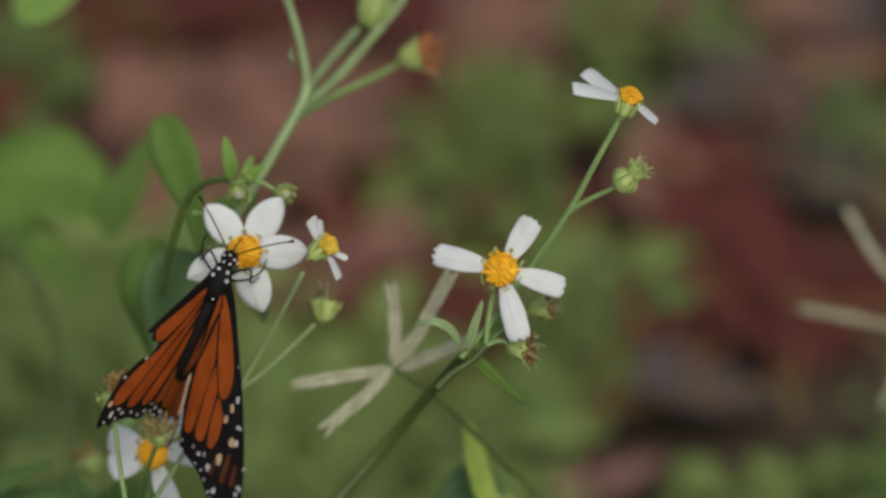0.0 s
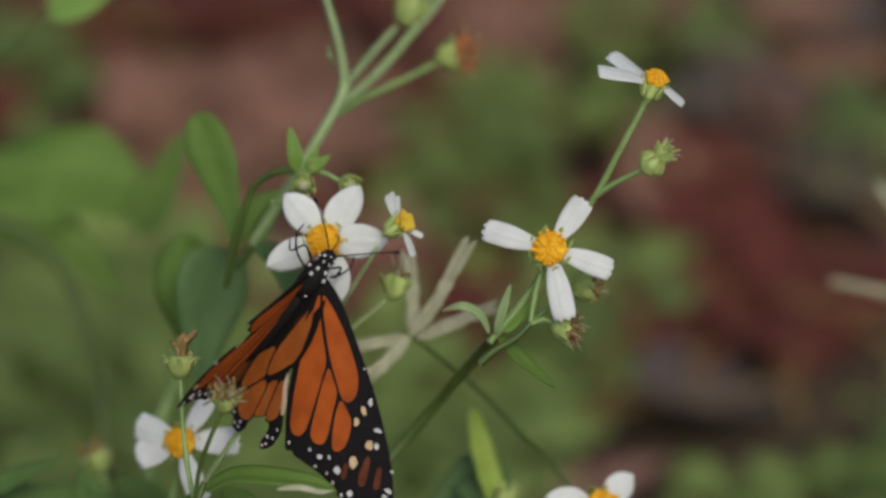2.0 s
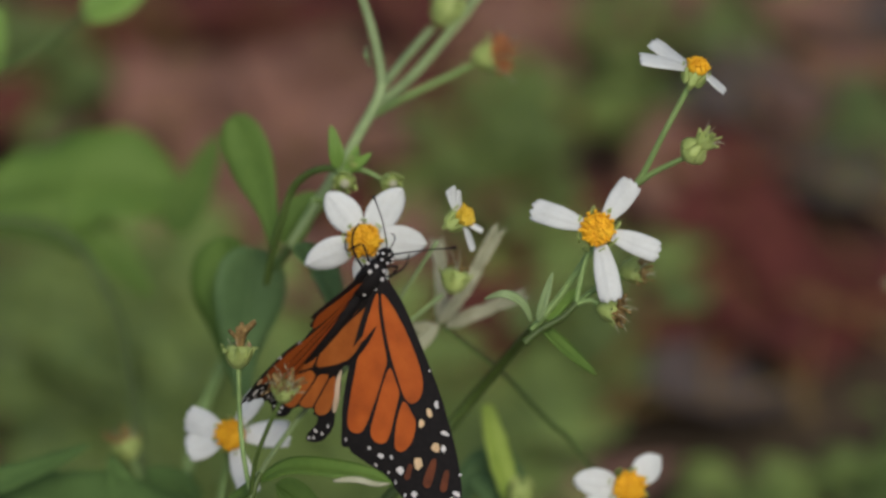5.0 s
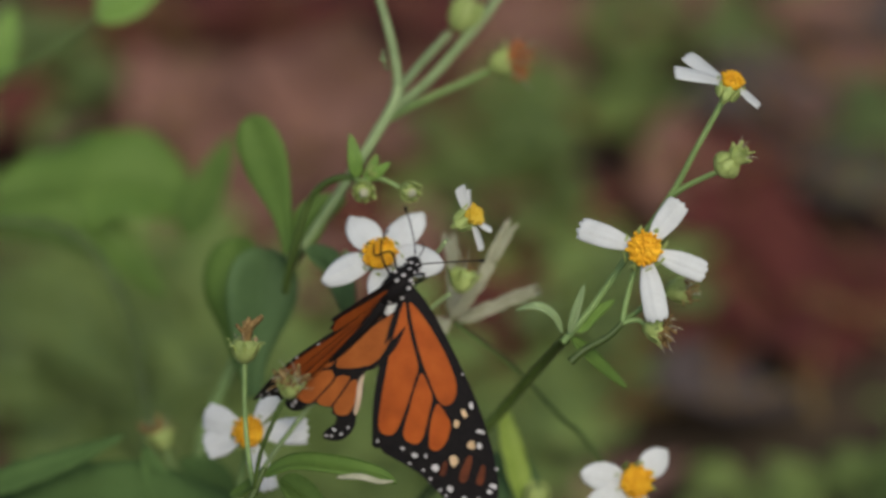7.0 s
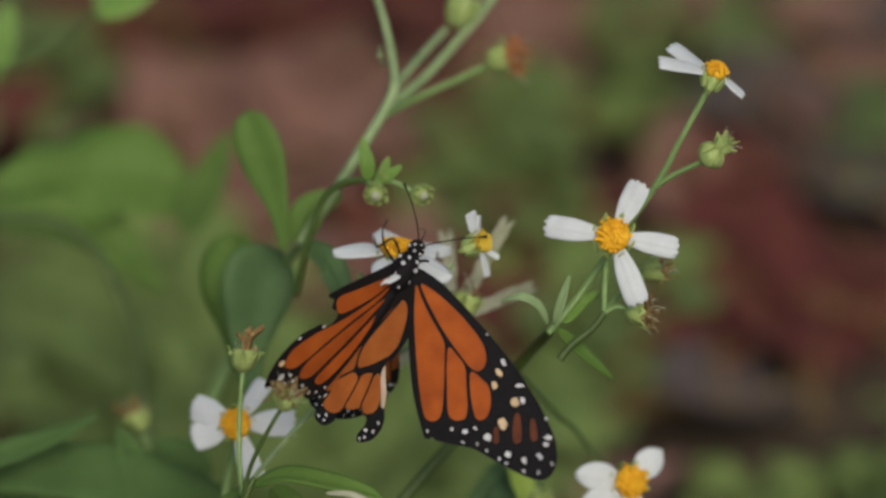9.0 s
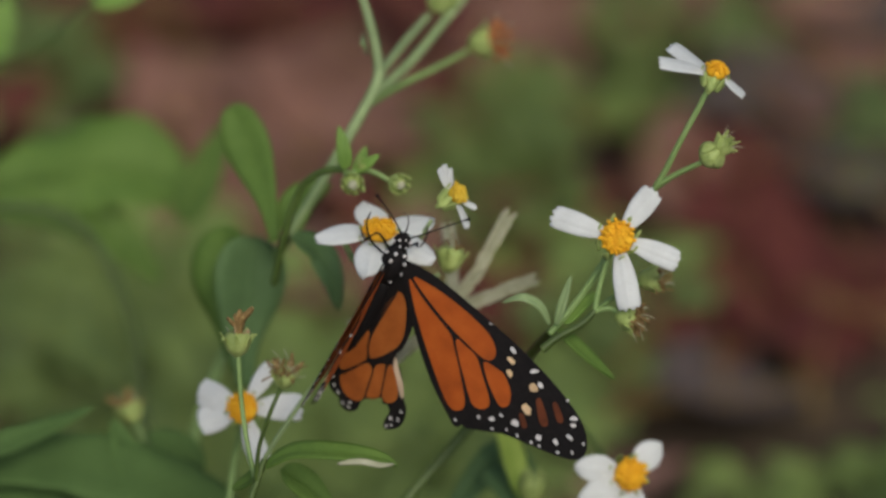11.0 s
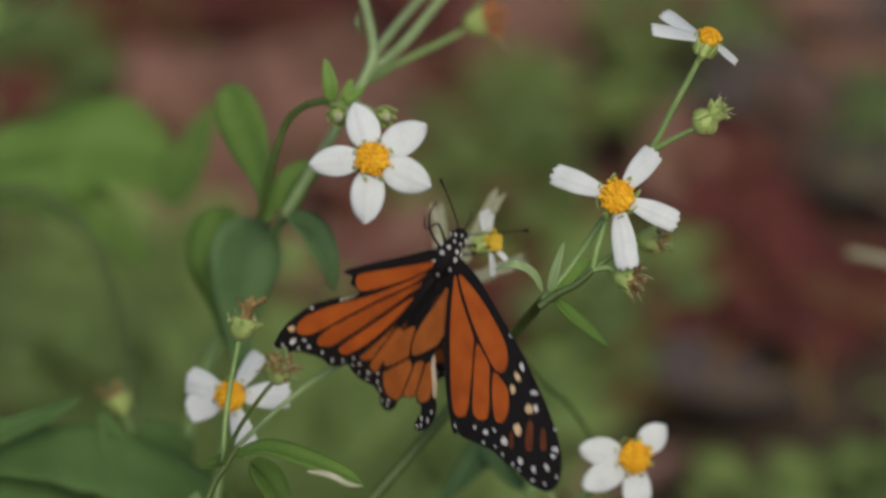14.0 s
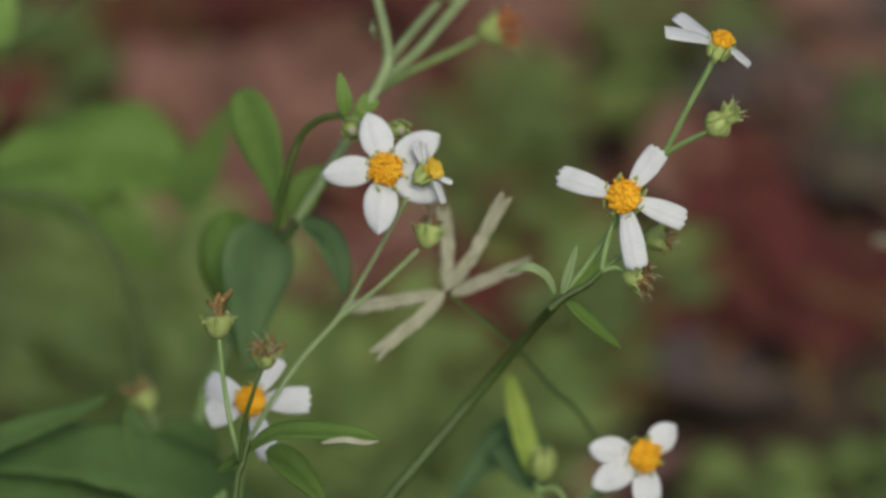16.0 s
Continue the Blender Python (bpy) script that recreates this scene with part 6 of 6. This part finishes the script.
    flight = [(0, -4.47, -0.3, 0.4, 25.1, 13.88, -2.11, 53.23, 42.89, 66.47, 51.75, 27.1, 67.16),
              (0.5, -3.31, -0.52, 0.4, 24.04, 17.88, 8.12, 60.49, 35.32, 61.17, 40.69, 31.45, 51.94),
              (1, -1.76, -0.71, 0.4, 44.59, 14.03, 18.82, 43.11, 23.16, 66.76, 51.41, 7.27, 53.7),
              (1.5, -2.65, -0.4, 0.4, 34.45, 12.26, 15.42, 46.96, 33.67, 60.5, 49.14, 13.41, 67.31),
              (2, -2.36, -0.26, 0.4, 37.82, 13.63, 20.47, 49.85, 29.77, 55.64, 49.73, 12.08, 62.51),
              (2.5, -2.1, -0.18, 0.4, 43.86, 11.44, 24.96, 41.21, 23.48, 56.24, 52.98, 7.32, 55.43),
              (3, -2.66, -0.09, 0.4, 31.57, 16.06, 31.49, 46.14, 33.83, 33.18, 37.23, 19.76, 63.04),
              (3.5, -2.43, -0.07, 0.4, 33.15, 13.92, 37.07, 46.62, 32.99, 27.03, 37.86, 19.33, 63.18),
              (4, -2.09, -0.06, 0.4, 34.26, 13.6, 35.7, 47.43, 32.82, 29.62, 39.83, 18.58, 67.37),
              (4.5, -1.61, -0.16, 0.4, 35.11, 10.5, 25.12, 42.55, 34.37, 49.53, 47.47, 19.74, 61.51),
              (4.7, -1.32, -0.2, 0.4, 35.45, 9, 22.44, 40, 35.49, 53.29, 48.53, 22.43, 48.78),
              (6.8, -1.45, -0.34, 0.4, 39.69, 16.96, 24.92, 29.57, 30.84, 48.6, 40.9, 22.9, 45.6),
              (7, -0.9, -0.42, 0.4, 40.01, 12.94, 25.34, 14.27, 32.04, 47.5, 45.9, 23.95, 29.5),
              (7.5, 0.2, -1, 0.4, 38.81, 11.05, 31.3, 8.71, 34.64, 42.1, 31.9, 27.78, 45.9),
              (8, -0.09, -0.6, 0.4, 37.82, 9.26, 34.87, 16.99, 32.9, 39.6, 36.9, 26.21, 36.27),
              (8.5, -0.5, -0.33, 0.4, 37.91, 9.8, 35.9, 17.51, 23.28, 36, 44, 21.19, 23.77),
              (9, -0.82, -0.08, 0.4, 32.38, -0.43, 20.58, 46.46, 20.31, 32.22, 55.38, 19.54, 45.64),
              (9.2, -0.79, -0.38, 0.4, 27.5, 4.3, 24.5, 27.6, 17.2, 40.8, 45.2, 17.6, 3.9),
              (11.3, -1.1, 0.11, 0.4, 25.1, 23.9, 25.7, 40.6, 14.9, 61.3, 21.3, 14.7, 44.6),
              (11.5, -0.62, 0.14, 0.4, 32.8, -7.7, 17.7, 47.8, 7.7, 56, 47, 4.1, 54),
              (11.6, -1.53, 0.21, 0.4, 14.5, 17.9, 11.6, 72.6, 10, 71.7, 24.6, 2.3, 78),
              (11.7, -2.36, 0.48, 0.4, 11.6, 11.5, 13.2, 70.6, 22, 75.3, 34.8, 14, 78),
              (11.8, -1.67, 0.4, 0.4, 28, 0, 10, 42.5, 45, 109.7, 10, 25, 47),
              (11.9, -1.54, 0.07, 0.4, 24, 0, 10, 42.5, 40, 103.5, 20, 25, 47),
              (12, -0.89, 0.53, 0.4, 28.25, -8.89, -0.44, 21.64, 20.79, 63.2, 55, 11.06, 29.65),
              (12.5, -0.91, 1.09, 0.4, 29.47, -0.99, 11.93, -16.4, 17.95, 66, 50, 6.53, 43.98),
              (13, -0.34, 0.85, 0.4, 24.42, 10.43, 8.49, 52.44, 29.51, 49.53, 36.74, 22.43, 41.16),
              (13.5, -0.12, 0.93, 0.4, 33.99, -1.33, 10.01, -14.15, 23.8, 42.75, 57.65, 8.07, 37.32),
              (14, 0.15, 0.03, 0.4, 34.97, 21.72, 14, 47.82, 16.71, 18, 50, 10.15, 44.14),
              (14.2, 0.92, -1.27, 0.4, 41.5, -30.62, -3.53, -28.93, 17.57, 23.5, 64.8, 15.27, 1.71),
              (14.3, 0.77, -1.21, 0.2, 32, 10, 5, 73.9, 35, 97.2, 30, 20, 66),
              (14.4, 0.35, -0.3, 0.2, 26.4, 33.6, -14.9, 57.8, -7, 26.4, 26.5, -14.2, 47.7),
              (14.5, -0.01, 0.66, 0.2, 32.9, 0.7, -3, 48.5, -3.7, 39.2, 24.5, -8.2, 36.8),
              (14.6, -0.04, 1.09, -0.4, 23.6, -4.6, -5.7, 56.7, 4.7, 51.8, 17.1, -2.8, 46.4),
              (14.7, 0.6, 1.27, -0.4, 13, 1.2, 3.8, 70.7, -22.2, 51.6, 6.1, -29.1, 62.5),
              (14.8, -1.13, 1.09, -0.4, -4.3, -15.4, -12.2, 40.9, 0.5, 43.1, 12.4, -6.9, 26.9),
              (14.9, -1.68, 0.85, -0.4, -5.9, -33.16, -8.08, 22, 18, 19.72, 13.11, 8.68, 4.84),
              (15, -1.74, 0.83, -0.4, 8, -36.5, 2.7, 37.3, -12.5, 68, 56, -2, 22.5),
              (15.1, -1.89, 0.88, -1.2, 14.4, -26.7, -5.9, 55.2, 5.2, 46.1, 6.8, -2.3, 44.6),
              (15.2, -0.48, 2.69, -1.2, 5.2, -31, -11, 76.4, 8.1, 65.7, 4.2, 0.5, 68.8),
              (15.3, 1.45, 4.05, -1.2, 9.1, -39.5, -13.8, 56.9, 16.5, 37.4, 38.4, 8.8, 46.7),
              (15.4, 4.29, 3.86, -1.2, -6.1, -16.2, 9.7, 66.8, -12.3, 54.6, -17.2, -19.5, 58),
              (15.5, 7.13, 3.8, -1.2, 13, -4.2, 5, 67.4, -16.3, 44.3, -18.4, -23.3, 58.7),
              (15.6, 9.96, 4.53, -1.2, 0.2, -11.3, -7.1, 59, -5, 53, 12.6, -12.3, 49.1),
              (15.8, 13.57, 5.88, -1.2, 0.2, -11.3, -7.1, 59, -5, 53, 12.6, -12.3, 49.1),
              (16, 17.4, 7.53, -1.2, 0.2, -11.3, -7.1, 59, -5, 53, 12.6, -12.3, 49.1)]
    walk(fly, [(r[0], fly_pose(*r[1:7])) for r in flight])
    for side, key, k in ((1, "right", 7), (-1, "left", 9)):
        fore, hind = wings[key]
        walk(fore, [(r[0], wing_pose(side, False, r[k], r[k + 1])) for r in flight])
        walk(hind, [(r[0], wing_pose(side, True, r[12], r[11] + 6) if side == 1 else wing_pose(side, True, r[9] - 5, r[10] - 9)) for r in flight])


motions()
